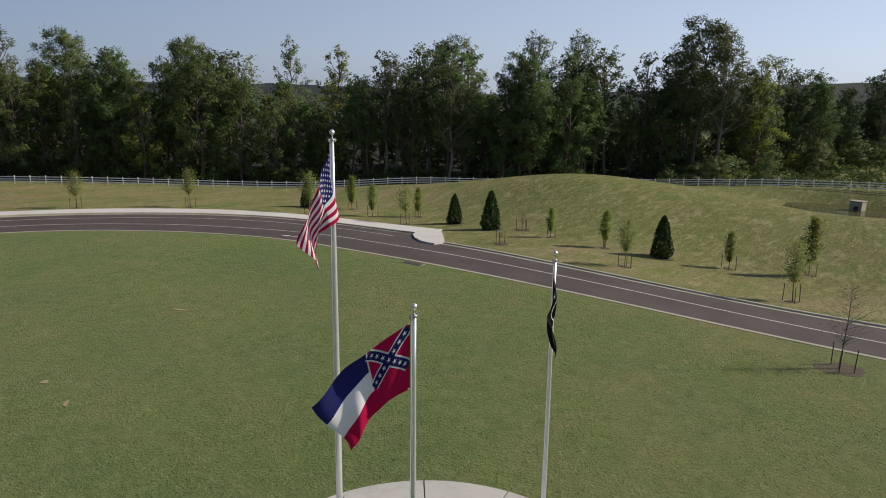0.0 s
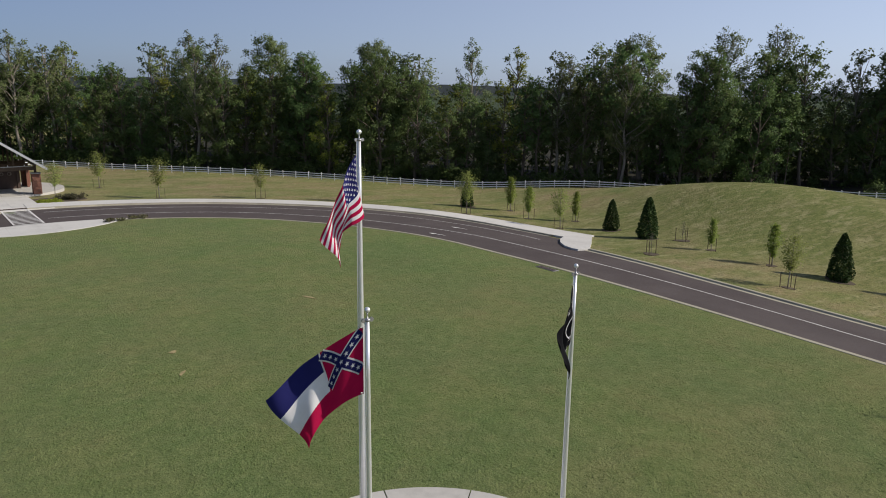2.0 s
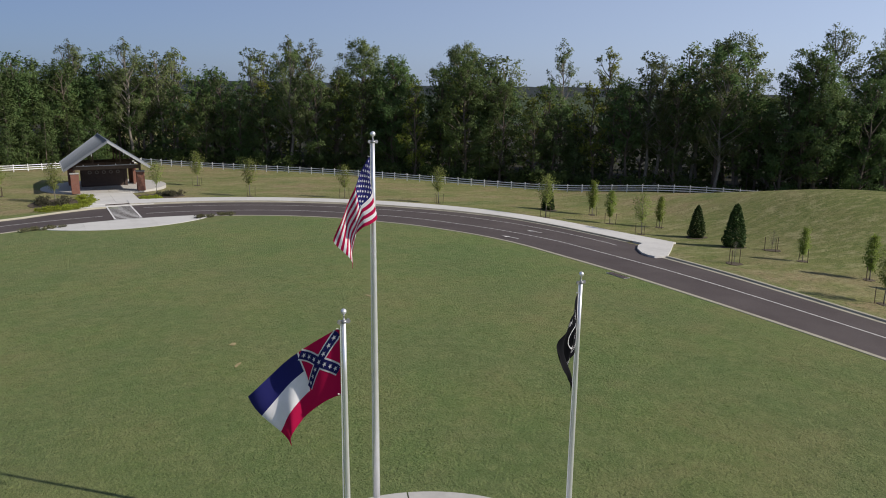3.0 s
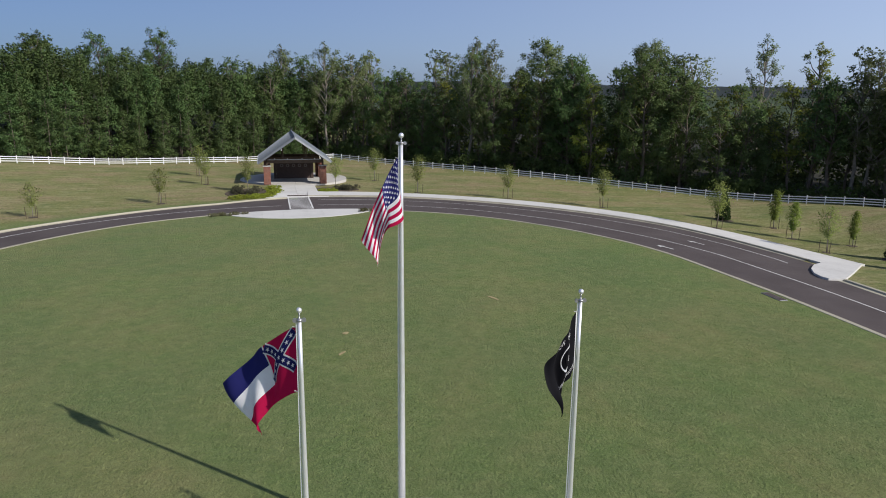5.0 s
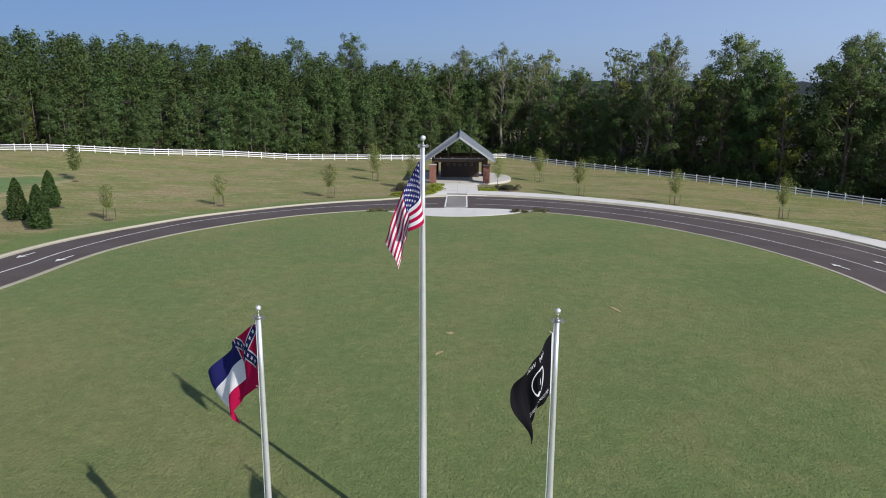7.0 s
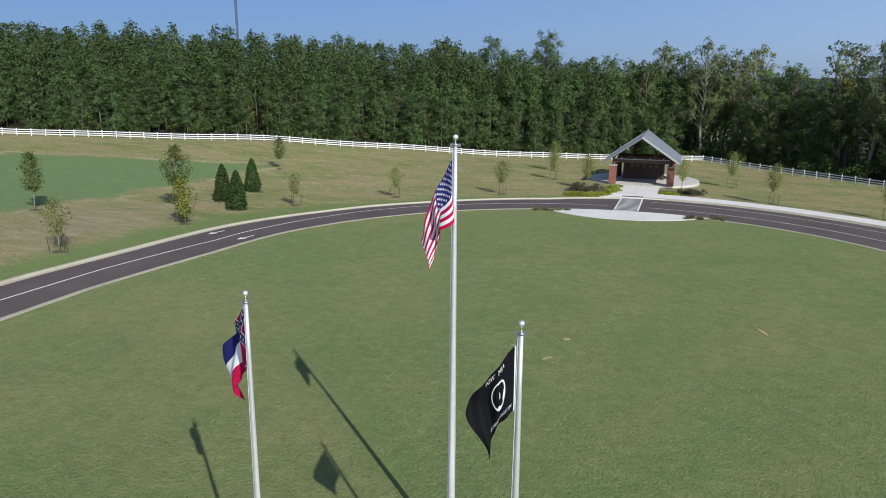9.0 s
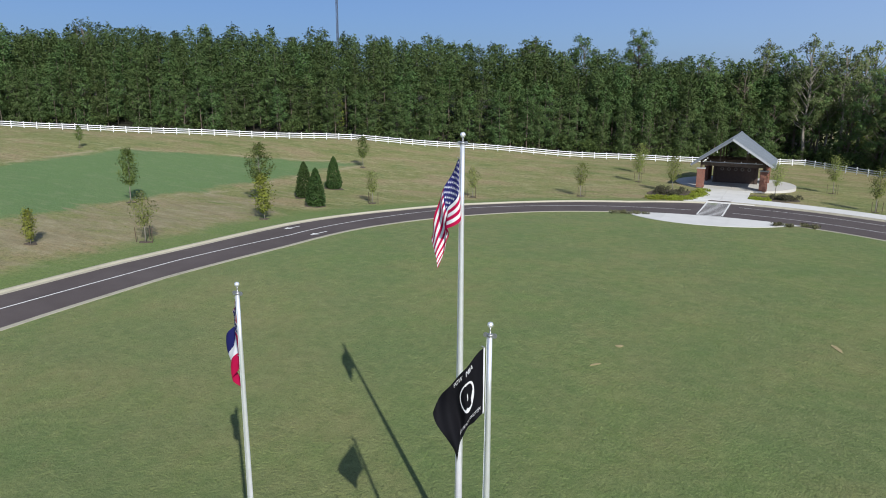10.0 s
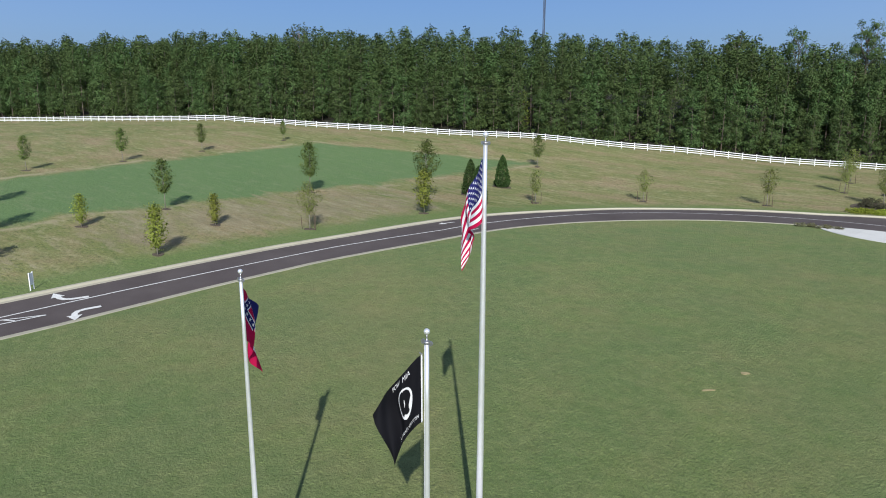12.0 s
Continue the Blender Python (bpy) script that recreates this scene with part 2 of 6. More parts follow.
def asphalt_mat():
    m = Mat("asphalt", 0.75, 0.0, 0.25)
    pos = m.coords()
    big, fine = m.noise(0.25, 5, 0.65, pos), m.noise(40, 3, 0.7, pos)
    c = m.mix(m.ramp(big, (0.35, 0.0), (0.68, 1.0)), m.ramp(fine, (0.3, (0.057, 0.046, 0.043)), (0.7, (0.087, 0.071, 0.068))), m.ramp(fine, (0.3, (0.077, 0.063, 0.060)), (0.7, (0.112, 0.095, 0.090))))
    m.color(c)
    m.bump(fine, 0.4, 0.01)
    return m.m


def concrete_mat(name, c, var=0.12):
    m = Mat(name, 0.8, 0.0, 0.25)
    pos = m.coords()
    big, mid, fine = m.noise(0.5, 4, 0.6, pos), m.noise(3, 4, 0.6, pos), m.noise(45, 2, 0.6, pos)
    f = m.math("ADD", m.math("MULTIPLY", big, 0.5), m.math("ADD", m.math("MULTIPLY", mid, 0.3), m.math("MULTIPLY", fine, 0.2)))
    info = m.n("ShaderNodeObjectInfo")
    f = m.math("ADD", f, m.math("MULTIPLY_ADD", info.outputs["Random"], 0.16, -0.08))
    m.color(m.ramp(f, (0.32, tuple(x * (1 - var * 1.6) for x in c)), (0.5, c), (0.68, tuple(x * (1 + var * 0.6) for x in c))))
    m.bump(fine, 0.3, 0.008)
    return m.m


PASTURE, LAWN, ASPHALT = ground_mat(), lawn_mat(), asphalt_mat()
CONCRETE = concrete_mat("pale_concrete", (0.46, 0.45, 0.42))
KERB = concrete_mat("kerb_concrete", (0.34, 0.32, 0.25), 0.18)
WALK = concrete_mat("new_concrete", (0.56, 0.555, 0.53), 0.09)
PAINT = plain("road_paint", (0.62, 0.62, 0.60), 0.7, var=0.2, scale=4, world_space=True)
DARKWALL = plain("dark_panel", (0.060, 0.040, 0.033), 0.7, var=0.2)
TIMBER = plain("brown_timber", (0.085, 0.060, 0.042), 0.75, var=0.25, scale=2)
ROOFMETAL = plain("grey_metal_roof", (0.21, 0.235, 0.265), 0.45, 0.3, var=0.08, scale=0.8)
FASCIA = plain("grey_fascia", (0.27, 0.285, 0.305), 0.5, 0.15, var=0.1, scale=1.5)
TRIM = plain("pale_trim", (0.42, 0.43, 0.43), 0.6, var=0.08)
WHITE = plain("white_vinyl", (0.76, 0.77, 0.78), 0.45, var=0.06, scale=1.5, world_space=True)
ALU = plain("brushed_aluminium", (0.86, 0.87, 0.89), 0.36, 0.70, var=0.06, scale=6)
MASTPAINT = plain("dark_mast_paint", (0.05, 0.055, 0.07), 0.6)
STEEL = plain("dull_steel", (0.35, 0.35, 0.36), 0.4, 0.8)
BARK = plain("grey_bark", (0.115, 0.095, 0.075), 0.9, var=0.35, scale=2.5, bump=0.03)
PALEBARK = plain("pale_bark", (0.19, 0.172, 0.145), 0.9, var=0.3, scale=2.5, bump=0.03)
PINEBARK = plain("pine_bark", (0.14, 0.115, 0.092), 0.9, var=0.35, scale=3, bump=0.03)
PINE = leaf_mat("pine_needles", (0.040, 0.072, 0.024), (0.120, 0.176, 0.058), 0.20, 0.09)
OAK = leaf_mat("broad_leaves", (0.050, 0.088, 0.030), (0.156, 0.220, 0.070), 0.36, 0.09)
YELLOWGREEN = leaf_mat("yellow_green_leaves", (0.120, 0.155, 0.026), (0.270, 0.300, 0.066), 0.45)
GREYGREEN = leaf_mat("grey_green_leaves", (0.078, 0.104, 0.040), (0.185, 0.222, 0.090), 0.36)
HOLLY = leaf_mat("holly_leaves", (0.020, 0.042, 0.012), (0.062, 0.100, 0.026), 0.15)
GROUNDCOVER = leaf_mat("golden_groundcover", (0.170, 0.215, 0.024), (0.330, 0.370, 0.055), 0.3, 0.03)
BRUSH = leaf_mat("undergrowth_leaves", (0.036, 0.060, 0.018), (0.120, 0.160, 0.048), 0.4)
# litter colour kept very dark: the shade under the trees is painted in
SHADED_LITTER = plain("shaded_leaf_litter", (0.026, 0.025, 0.016), 0.95, var=0.5, scale=1.5, world_space=True)
MULCH = plain("mulch", (0.085, 0.068, 0.048), 0.95, var=0.45, scale=6, world_space=True)


# ---- geometry helpers ----
def mesh_of(name, verts, faces, mats=(), face_mats=None, smooth=False):
    me = bpy.data.meshes.new(name)
    me.from_pydata([tuple(v) for v in verts], [], [tuple(f) for f in faces])
    for mt in mats:
        me.materials.append(mt)
    if face_mats is not None:
        me.polygons.foreach_set("material_index", np.asarray(face_mats, dtype=np.int32))
    if smooth:
        me.polygons.foreach_set("use_smooth", np.ones(len(me.polygons), dtype=bool))
    me.update()
    return me


def unit(v):
    return v / (np.linalg.norm(v, axis=1, keepdims=True) + 1e-6)


def blades(corners, heart, hubs=None):
    """Leaf blades (n, k, 3) turned to face away from the plant's heart and their clump's hub, with soft normals."""
    corners = np.array(corners)
    k = corners.shape[1]
    mid = corners.mean(1)
    out = unit((mid - np.asarray(heart)) * (1, 1, 0.45))
    if hubs is not None:
        out = unit(0.75 * out + 0.75 * unit(mid - hubs))
    face = unit(np.cross(corners[:, 1] - corners[:, 0], corners[:, -1] - corners[:, 0]))
    turned = (face * out).sum(1) < 0
    corners[turned] = corners[turned][:, ::-1]
    face[turned] *= -1
    soft = unit(out * 0.66 + face * 0.34 + (0, 0, 0.12))
    return corners, np.repeat(soft[:, None, :], k, axis=1)


def quads_mesh(name, corners, mat, soft=None):
    """Many loose faces (n, k, 3) as one mesh, fast, with given normals (n, k, 3) or flat."""
    n, k = corners.shape[:2]
    me = bpy.data.meshes.new(name)
    me.vertices.add(k * n)
    me.vertices.foreach_set("co", np.ascontiguousarray(corners, dtype=np.float32).ravel())
    me.loops.add(k * n)
    me.loops.foreach_set("vertex_index", np.arange(k * n, dtype=np.int32))
    me.polygons.add(n)
    me.polygons.foreach_set("loop_start", np.arange(0, k * n, k, dtype=np.int32))
    me.materials.append(mat)
    me.update(calc_edges=True)
    if soft is not None:
        me.polygons.foreach_set("use_smooth", np.ones(n, dtype=bool))
        me.normals_split_custom_set_from_vertices(soft.reshape(-1, 3).tolist())
    return me


def bm_mesh(name, bm, mat, smooth=False):
    me = bpy.data.meshes.new(name)
    bm.to_mesh(me)
    bm.free()
    me.materials.append(mat)
    if smooth:
        me.polygons.foreach_set("use_smooth", np.ones(len(me.polygons), dtype=bool))
    return me


def part(name, me, parent, label="", m=None):
    """One mesh object under a thing or a part."""
    ob = new(name, me)
    ob.parent = parent
    if m is not None:
        ob.matrix_basis = m
    if label:
        ob["label"] = label
    return ob


def thing(name, m, label, category, group="", kind=""):
    ob = new(name)
    ob.matrix_basis = m
    ob.empty_display_size = 0.3
    return tagged(ob, label, category, group, kind)


def box_bm(bm, x0, x1, y0, y1, z0, z1, bevel=0.0):
    r = bmesh.ops.create_cube(bm, size=1.0)
    for v in r["verts"]:
        v.co = Vector(((x0 + x1) / 2 + v.co.x * (x1 - x0), (y0 + y1) / 2 + v.co.y * (y1 - y0), (z0 + z1) / 2 + v.co.z * (z1 - z0)))
    if bevel:
        es = {e for v in r["verts"] for e in v.link_edges}
        bmesh.ops.bevel(bm, geom=list(es), offset=bevel, segments=1, affect="EDGES")
    return bm


def box(name, x0, x1, y0, y1, z0, z1, mat, bevel=0.01):
    return bm_mesh(name, box_bm(bmesh.new(), x0, x1, y0, y1, z0, z1, bevel), mat)


def tube(points, radii, sides=8, cap=True):
    """Vertices and faces of a tapered tube along points."""
    pts = [Vector(p) for p in points]
    vs, fs = [], []
    for i, p in enumerate(pts):
        d = (pts[min(i + 1, len(pts) - 1)] - pts[max(i - 1, 0)]).normalized()
        a = d.orthogonal().normalized() if abs(d.z) < 0.95 else Vector((1, 0, 0))
        a = (a - d * a.dot(d)).normalized()
        b = d.cross(a)
        for k in range(sides):
            w = 2 * math.pi * k / sides
            vs.append(p + (a * math.cos(w) + b * math.sin(w)) * radii[i])
    for i in range(len(pts) - 1):
        for k in range(sides):
            k2 = (k + 1) % sides
            fs.append((i * sides + k, i * sides + k2, (i + 1) * sides + k2, (i + 1) * sides + k))
    if cap:
        fs.append(tuple(range(sides - 1, -1, -1)))
        fs.append(tuple((len(pts) - 1) * sides + k for k in range(sides)))
    return vs, fs


def join(parts_list):
    vs, fs = [], []
    for v, f in parts_list:
        o = len(vs)
        vs += list(v)
        fs += [tuple(i + o for i in q) for q in f]
    return vs, fs


# ---- the lie of the land ----
HILLS = [
    (98.42, 1.06, 6.0, -0.6),
    (95.22, 53.19, 10.53, -3.42),
    (0, 0, 50, -1.27),
    (0, 75, 45, -0.05),
    (42, 20, 20, 0.04),
    (35, 55, 20, 0.56),
    (-35, 10, 18, -0.65),
    (64.58, 40.27, 13.38, -2.95),
    (59, 0, 12, -1.98),
    (50, 65, 28, -0.89),
    (-45, 20, 30, 0.58),
    (-45, 60, 30, -2.47),
    (-55, 110, 35, -0.42),
    (-130, 65, 60, 3.42),
    (-210, 40, 60, 0.1),
    (83.14, 42.21, 17.43, 6.07),
    (108, 0, 30, -0.21),
    (20, 135, 40, -3.1),
    (100, 70, 40, -5.0),
    (37, -14, 12, -0.4),
    (-34, -13, 13, -0.6),
    (0, -60, 60, 0.7),
    (80, -60, 50, -2.9),
    (-70, -40, 50, -0.32),
    (-135, 69, 5, 0.38),
    (-110, 83, 8, -0.25),
    (-72, 103, 9, 0.65),
    (-31, 123, 9, -0.6),
    (-12, 130, 8, -0.35),
]


def land(x, y):
    """Ground height."""
    x, y = np.asarray(x, float), np.asarray(y, float)
    z = 1.19 + 0 * x
    for a, b, s, h in HILLS:
        z = z + h * np.exp(-((x - a) ** 2 + (y - b) ** 2) / (2 * s * s))
    pond = -1.5 * np.exp(-(((x - 98.5) / 4.8) ** 2 + ((y + 4) / 12) ** 2))
    bank = 1.4 * np.exp(-(((x - 108) / 5) ** 2 + ((y + 6) / 18) ** 2)) - 1.7 * np.exp(-(((x - 110) / 13) ** 2 + ((y - 35) / 15) ** 2))
    far = np.clip((np.hypot(x, y - 40) - 260) / 700, 0, 1)
    # the plantation stands on a rise beyond the fence
    s = -0.473 * (x + 48) + 0.881 * (y - 115.7)
    rise = np.clip(0.13 * (s - 5), 0, 11) * np.clip((15 - x) / 60, 0, 1)
    return z + pond + bank + far * far * 6 + rise


def gz(x, y):
    return float(land(x, y))


# the drive: straight sides joined by half circles about (0, 34.5) and (0, -58), its edges wandering a little.
# Each line: (way, distance from the spine); way is metres before the upper arc, then degrees on it, then 180 + metres after it.
LINES = {
    "inner": ((-60, 31.4), (-30, 31.6), (-12, 31.5), (0, 31.0), (10, 30.5), (20, 29.9), (35, 29.45), (56, 29.9), (90, 30.5), (124, 30.9), (140, 30.5), (160, 30.1), (178, 30.1), (184, 30.3), (190, 30.8), (196, 31.2), (205, 31.0), (215, 30.5)),
    "mid": ((-60, 35.4), (-45, 35.4), (-30, 36.0), (-12, 36.2), (2, 36.0), (13, 35.2), (23, 34.4), (40, 33.95), (57, 34.4), (90, 34.6), (132, 35.4), (143, 35.1), (155, 34.1), (166, 33.5), (180, 33.2), (186, 33.8), (192, 34.3), (210, 34.4), (230, 34.1)),
    "outer": ((-60, 39.3), (-20, 39.4), (-8, 40.0), (0, 41.0), (9, 41.2), (19, 40.8), (28, 40.1), (37, 39.4), (46, 39.1), (59, 39.2), (90, 39.8), (90.5, 41.0), (93, 41.0), (105, 38.5), (130, 37.6), (140, 37.5), (151, 36.8), (160, 36.6), (178, 36.4), (188, 36.6), (196, 37.0), (215, 36.9), (230, 36.9)),
    "bay": ((-10, 43.4), (1, 43.7), (13, 44.1), (22, 43.9), (30, 43.1), (39, 42.4), (50, 42.1), (59, 42.2), (90, 42.3)),
    "foot": ((-10, 49.2), (6, 49.4), (16, 49.3), (24, 48.6), (33, 48.1), (41, 47.5), (50, 47.3), (60, 46.8), (90, 47.3)),
}
R_GUT = 31.0


def way_of(i):
    """How far round the drive a station lies."""
    if i < N_LOW:
        return SPINE[i][1] - TOP_Y
    return (i - N_LOW) / 96 * 180 if i <= N_TOP else 180 + TOP_Y - SPINE[i][1]


def line_r(name, i):
    """Distance of one of the drive's lines from the spine at a station."""
    w, r = zip(*LINES[name])
    return float(np.interp(way_of(i), w, r)) if i <= N_WEST else r[-1] + (r[0] - r[-1]) * (i - N_WEST) / (len(SPINE) - 1 - N_WEST)


def spine():
    """Stations round the drive, anticlockwise from the low east side: base x, base y, normal x, normal y."""
    out = [(0.0, y, 1.0, 0.0) for y in np.linspace(LOW_Y, TOP_Y, 62)[:-1]]
    out += [(0.0, TOP_Y, math.cos(a), math.sin(a)) for a in np.linspace(0, math.pi, 97)[:-1]]
    out += [(0.0, y, -1.0, 0.0) for y in np.linspace(TOP_Y, LOW_Y, 62)[:-1]]
    out += [(0.0, LOW_Y, math.cos(a), math.sin(a)) for a in np.linspace(math.pi, 2 * math.pi, 65)]
    return out


SPINE = spine()
N_LOW, N_TOP, N_WEST = 61, 61 + 96, 61 + 96 + 61  # where the upper arc starts and ends, where the west side ends


def at(i, r, dz=0.0):
    bx, by, nx, ny = SPINE[i]
    x, y = bx + nx * r, by + ny * r
    return (x, y, gz(x, y) + dz)


def ring_r(x, y):
    """Distance from the drive's spine."""
    x, y = np.asarray(x, float), np.asarray(y, float)
    dy = np.where(y > TOP_Y, y - TOP_Y, np.where(y < LOW_Y, LOW_Y - y, 0.0))
    return np.hypot(x, dy)


def strip(name, idx, profile, mat, closed_ends=True):
    """A band along the drive. profile(i): list of (radius, height over ground)."""
    rows = [[at(i, r, dz) for r, dz in profile(i)] for i in idx]
    k = len(rows[0])
    vs = [p for row in rows for p in row]
    fs = [(a * k + b, a * k + b + 1, (a + 1) * k + b + 1, (a + 1) * k + b) for a in range(len(rows) - 1) for b in range(k - 1)]
    return mesh_of(name, vs, fs, [mat])


# ground sheet, finest near the drive
def axis(lo, hi, step, far):
    mid = list(np.arange(lo, hi + step / 2, step))
    out, d, p = [], step, hi
    while p < far:
        d *= 1.22
        p += d
        out.append(p)
    low, d, p = [], step, lo
    while p > -far:
        d *= 1.22
        p -= d
        low.append(p)
    return np.array(low[::-1] + mid + out)


def build_ground():
    xs, ys = axis(-115, 125, 1.5, 3000), axis(-40, 145, 1.5, 3000)
    X, Y = np.meshgrid(xs, ys)
    r = ring_r(X, Y)
    Z = land(X, Y)
    Z = np.where((r > 33.6) & (r < 34.8), Z - 0.3, Z)
    Z = np.where(r < 27.8, Z - 0.25, Z)
    nx = len(xs)
    vs = np.stack([X, Y, Z], -1).reshape(-1, 3)
    a = (np.arange(len(ys) - 1)[:, None] * nx + np.arange(nx - 1)[None]).ravel()
    fs = np.stack([a, a + 1, a + nx + 1, a + nx], 1)
    ob = new("ground", mesh_of("ground", vs.tolist(), fs.tolist(), [PASTURE], smooth=True))
    tagged(ob, "rolling mown pasture with dry and bare patches", "ground", kind="structure")


build_ground()


def build_lawn():
    """The oval lawn inside the drive, laid in rings out to the gutter."""
    idx = range(len(SPINE))
    rings = [0.0] + list(np.linspace(0.06, 1.0, 16))
    ob = new("lawn", strip("lawn", idx, lambda i: [(r * (line_r("inner", i) + 0.02), 0.03) for r in rings], LAWN))
    ob.data.polygons.foreach_set("use_smooth", np.ones(len(ob.data.polygons), dtype=bool))
    tagged(ob, "large oval mown lawn with slightly yellowed patches", "lawn", kind="structure")


build_lawn()


def build_tufts():
    """Low uneven tussocks in the mown grass round the flagpoles, each a small ragged mound."""
    rs = np.random.RandomState(17)
    n = 52000
    reach = 33 * rs.uniform(0, 1, n) ** 0.62
    turn = rs.uniform(0, 2 * math.pi, n)
    x, y = reach * np.cos(turn), 8 + reach * np.sin(turn)
    clumped = np.array([noise.noise((a * 0.35, b * 0.35, 0.4)) for a, b in zip(x, y)]) + rs.uniform(-0.35, 0.35, n)
    keep = (np.hypot(x - 0.1, y + 3.3) > 6.1) & (ring_r(x, y) < 28.8) & (clumped > -0.22)
    x, y = x[keep], y[keep]
    n = len(x)
    foot = np.stack([x, y, land(x, y) + 0.025], 1)
    wide, high = rs.uniform(0.08, 0.20, n), rs.uniform(0.012, 0.034, n)
    spin = rs.uniform(0, 2 * math.pi, n)
    ring = []
    for k in range(3):
        a = spin + 2 * math.pi * k / 3 + rs.uniform(-0.4, 0.4, n)
        ring.append(foot + np.stack([wide * np.cos(a) * rs.uniform(0.7, 1.2, n), wide * np.sin(a) * rs.uniform(0.7, 1.2, n), -0.01 + 0 * wide], 1))
    tip = foot + np.stack([rs.uniform(-0.4, 0.4, n) * wide, rs.uniform(-0.4, 0.4, n) * wide, high], 1)
    faces = np.concatenate([np.stack([ring[k], ring[(k + 1) % 3], tip], 1) for k in range(3)])
    ob = new("grass_tufts", quads_mesh("grass_tufts", faces, LAWN))
    tagged(ob, "low uneven tussocks in the mown green lawn", "grass", kind="stuff")


build_tufts()

ALL = range(len(SPINE))
BAY_0, BAY_1 = N_LOW - 1, N_LOW + 48  # the parking bay runs from the low east side of the arc to the crossing
road = new("road", strip("road", ALL, lambda i: [(line_r("inner", i) + 0.44, 0.03), (line_r("mid", i), 0.06), (line_r("outer", i) + 0.05, 0.03)], ASPHALT))
tagged(road, "dark asphalt two-lane drive curving round the lawn", "road", kind="structure")
bay = new("road", strip("bay", range(BAY_0 - 3, BAY_1 + 1), lambda i: [(line_r("outer", i), 0.032), (line_r("bay", i), 0.036)], ASPHALT))
tagged(bay, "dark asphalt parking bay beside the drive", "road", kind="structure")
gutter = new("trim", strip("gutter", ALL, lambda i: [(line_r("inner", i) + d, h) for d, h in ((0.0, 0.0), (0.02, 0.06), (0.46, 0.045), (0.48, 0.0))], KERB))
tagged(gutter, "flush pale concrete edging between lawn and asphalt", "kerb", kind="structure")


def kerb_profile(i):
    """Gutter pan and upstand, broader on the east side than on the west."""
    r, k = line_r("outer", i), 1.0 if i <= BAY_0 + 1 else 0.68
    return [(r + k * d, h) for d, h in ((0.0, 0.02), (0.02, 0.05), (0.5, 0.045), (0.58, 0.17), (0.75, 0.18), (0.95, 0.17), (0.98, 0.0))]


def painted(name, idx, line, out, width, dz, label):
    ob = new(name, strip(name, idx, lambda i: [(line_r(line, i) + out - width / 2, dz), (line_r(line, i) + out + width / 2, dz)], PAINT))
    tagged(ob, label, "road marking", kind="structure")
    return ob


for idx in (range(0, BAY_0 - 3), range(BAY_1 + 1, len(SPINE))):
    ob = new("kerb", strip("kerb", idx, kerb_profile, KERB))
    tagged(ob, "pale concrete kerb and gutter along the drive", "kerb", kind="structure")
ob = new("kerb", strip("bay_kerb", range(BAY_0 + 1, BAY_1), lambda i: [(line_r("bay", i) + d, h) for d, h in ((0.0, 0.03), (0.02, 0.055), (0.5, 0.05), (0.58, 0.19), (0.8, 0.20))], KERB))
tagged(ob, "pale concrete kerb along the parking bay", "kerb", kind="structure")
MIDGAP = N_LOW + 48
painted("trim", range(0, MIDGAP - 1), "mid", 0.0, 0.13, 0.068, "thin white centre line on asphalt")
painted("trim", range(MIDGAP + 2, N_WEST + 1), "mid", 0.0, 0.13, 0.068, "thin white centre line on asphalt")
painted("trim", range(BAY_0, MIDGAP - 1), "outer", 0.08, 0.13, 0.042, "thin white line beside the parking bay")


# ---- crossing, crescent, forecourt ----
def patch(name, outline, dz, mat, thick=0.0, step=1.0):
    """A flat piece draped on the ground: a filled outline, with a skirt when it has thickness."""
    bm = bmesh.new()
    top = [bm.verts.new((x, y, gz(x, y) + dz)) for x, y in outline]
    bm.faces.new(top)
    if thick:
        low = [bm.verts.new((x, y, gz(x, y) + dz - thick)) for x, y in outline]
        for k in range(len(top)):
            j = (k + 1) % len(top)
            bm.faces.new((top[j], top[k], low[k], low[j]))
    bmesh.ops.recalc_face_normals(bm, faces=bm.faces[:])
    bmesh.ops.triangulate(bm, faces=[f for f in bm.faces if len(f.verts) > 4])
    return bm_mesh(name, bm, mat)


def arc_pts(cx, cy, r, a0, a1, n):
    return [(cx + r * math.cos(radians(a0 + (a1 - a0) * k / n)), cy + r * math.sin(radians(a0 + (a1 - a0) * k / n))) for k in range(n + 1)]


def build_crescent():
    root = thing("pavement", Matrix(), "pale concrete crescent apron at the lawn's edge", "pavement", kind="structure")
    low = lambda x: 63.9 - math.sqrt(max(0.0, 10.6**2 - x * x)) + 6.0
    high = lambda x: TOP_Y + math.sqrt((R_GUT + 0.1) ** 2 - x * x)
    xs = np.linspace(-9.0, 9.2, 9)
    for a, b in zip(xs[:-1], xs[1:]):
        a, b = a + 0.003, b - 0.003
        cols = np.linspace(a, b, 4)
        top = [(x, high(x)) for x in cols]
        bot = [(x, min(low(x), high(x) - 0.1)) for x in cols]
        part("slab", patch("slab", bot + top[::-1], 0.075, WALK, 0.09), root)


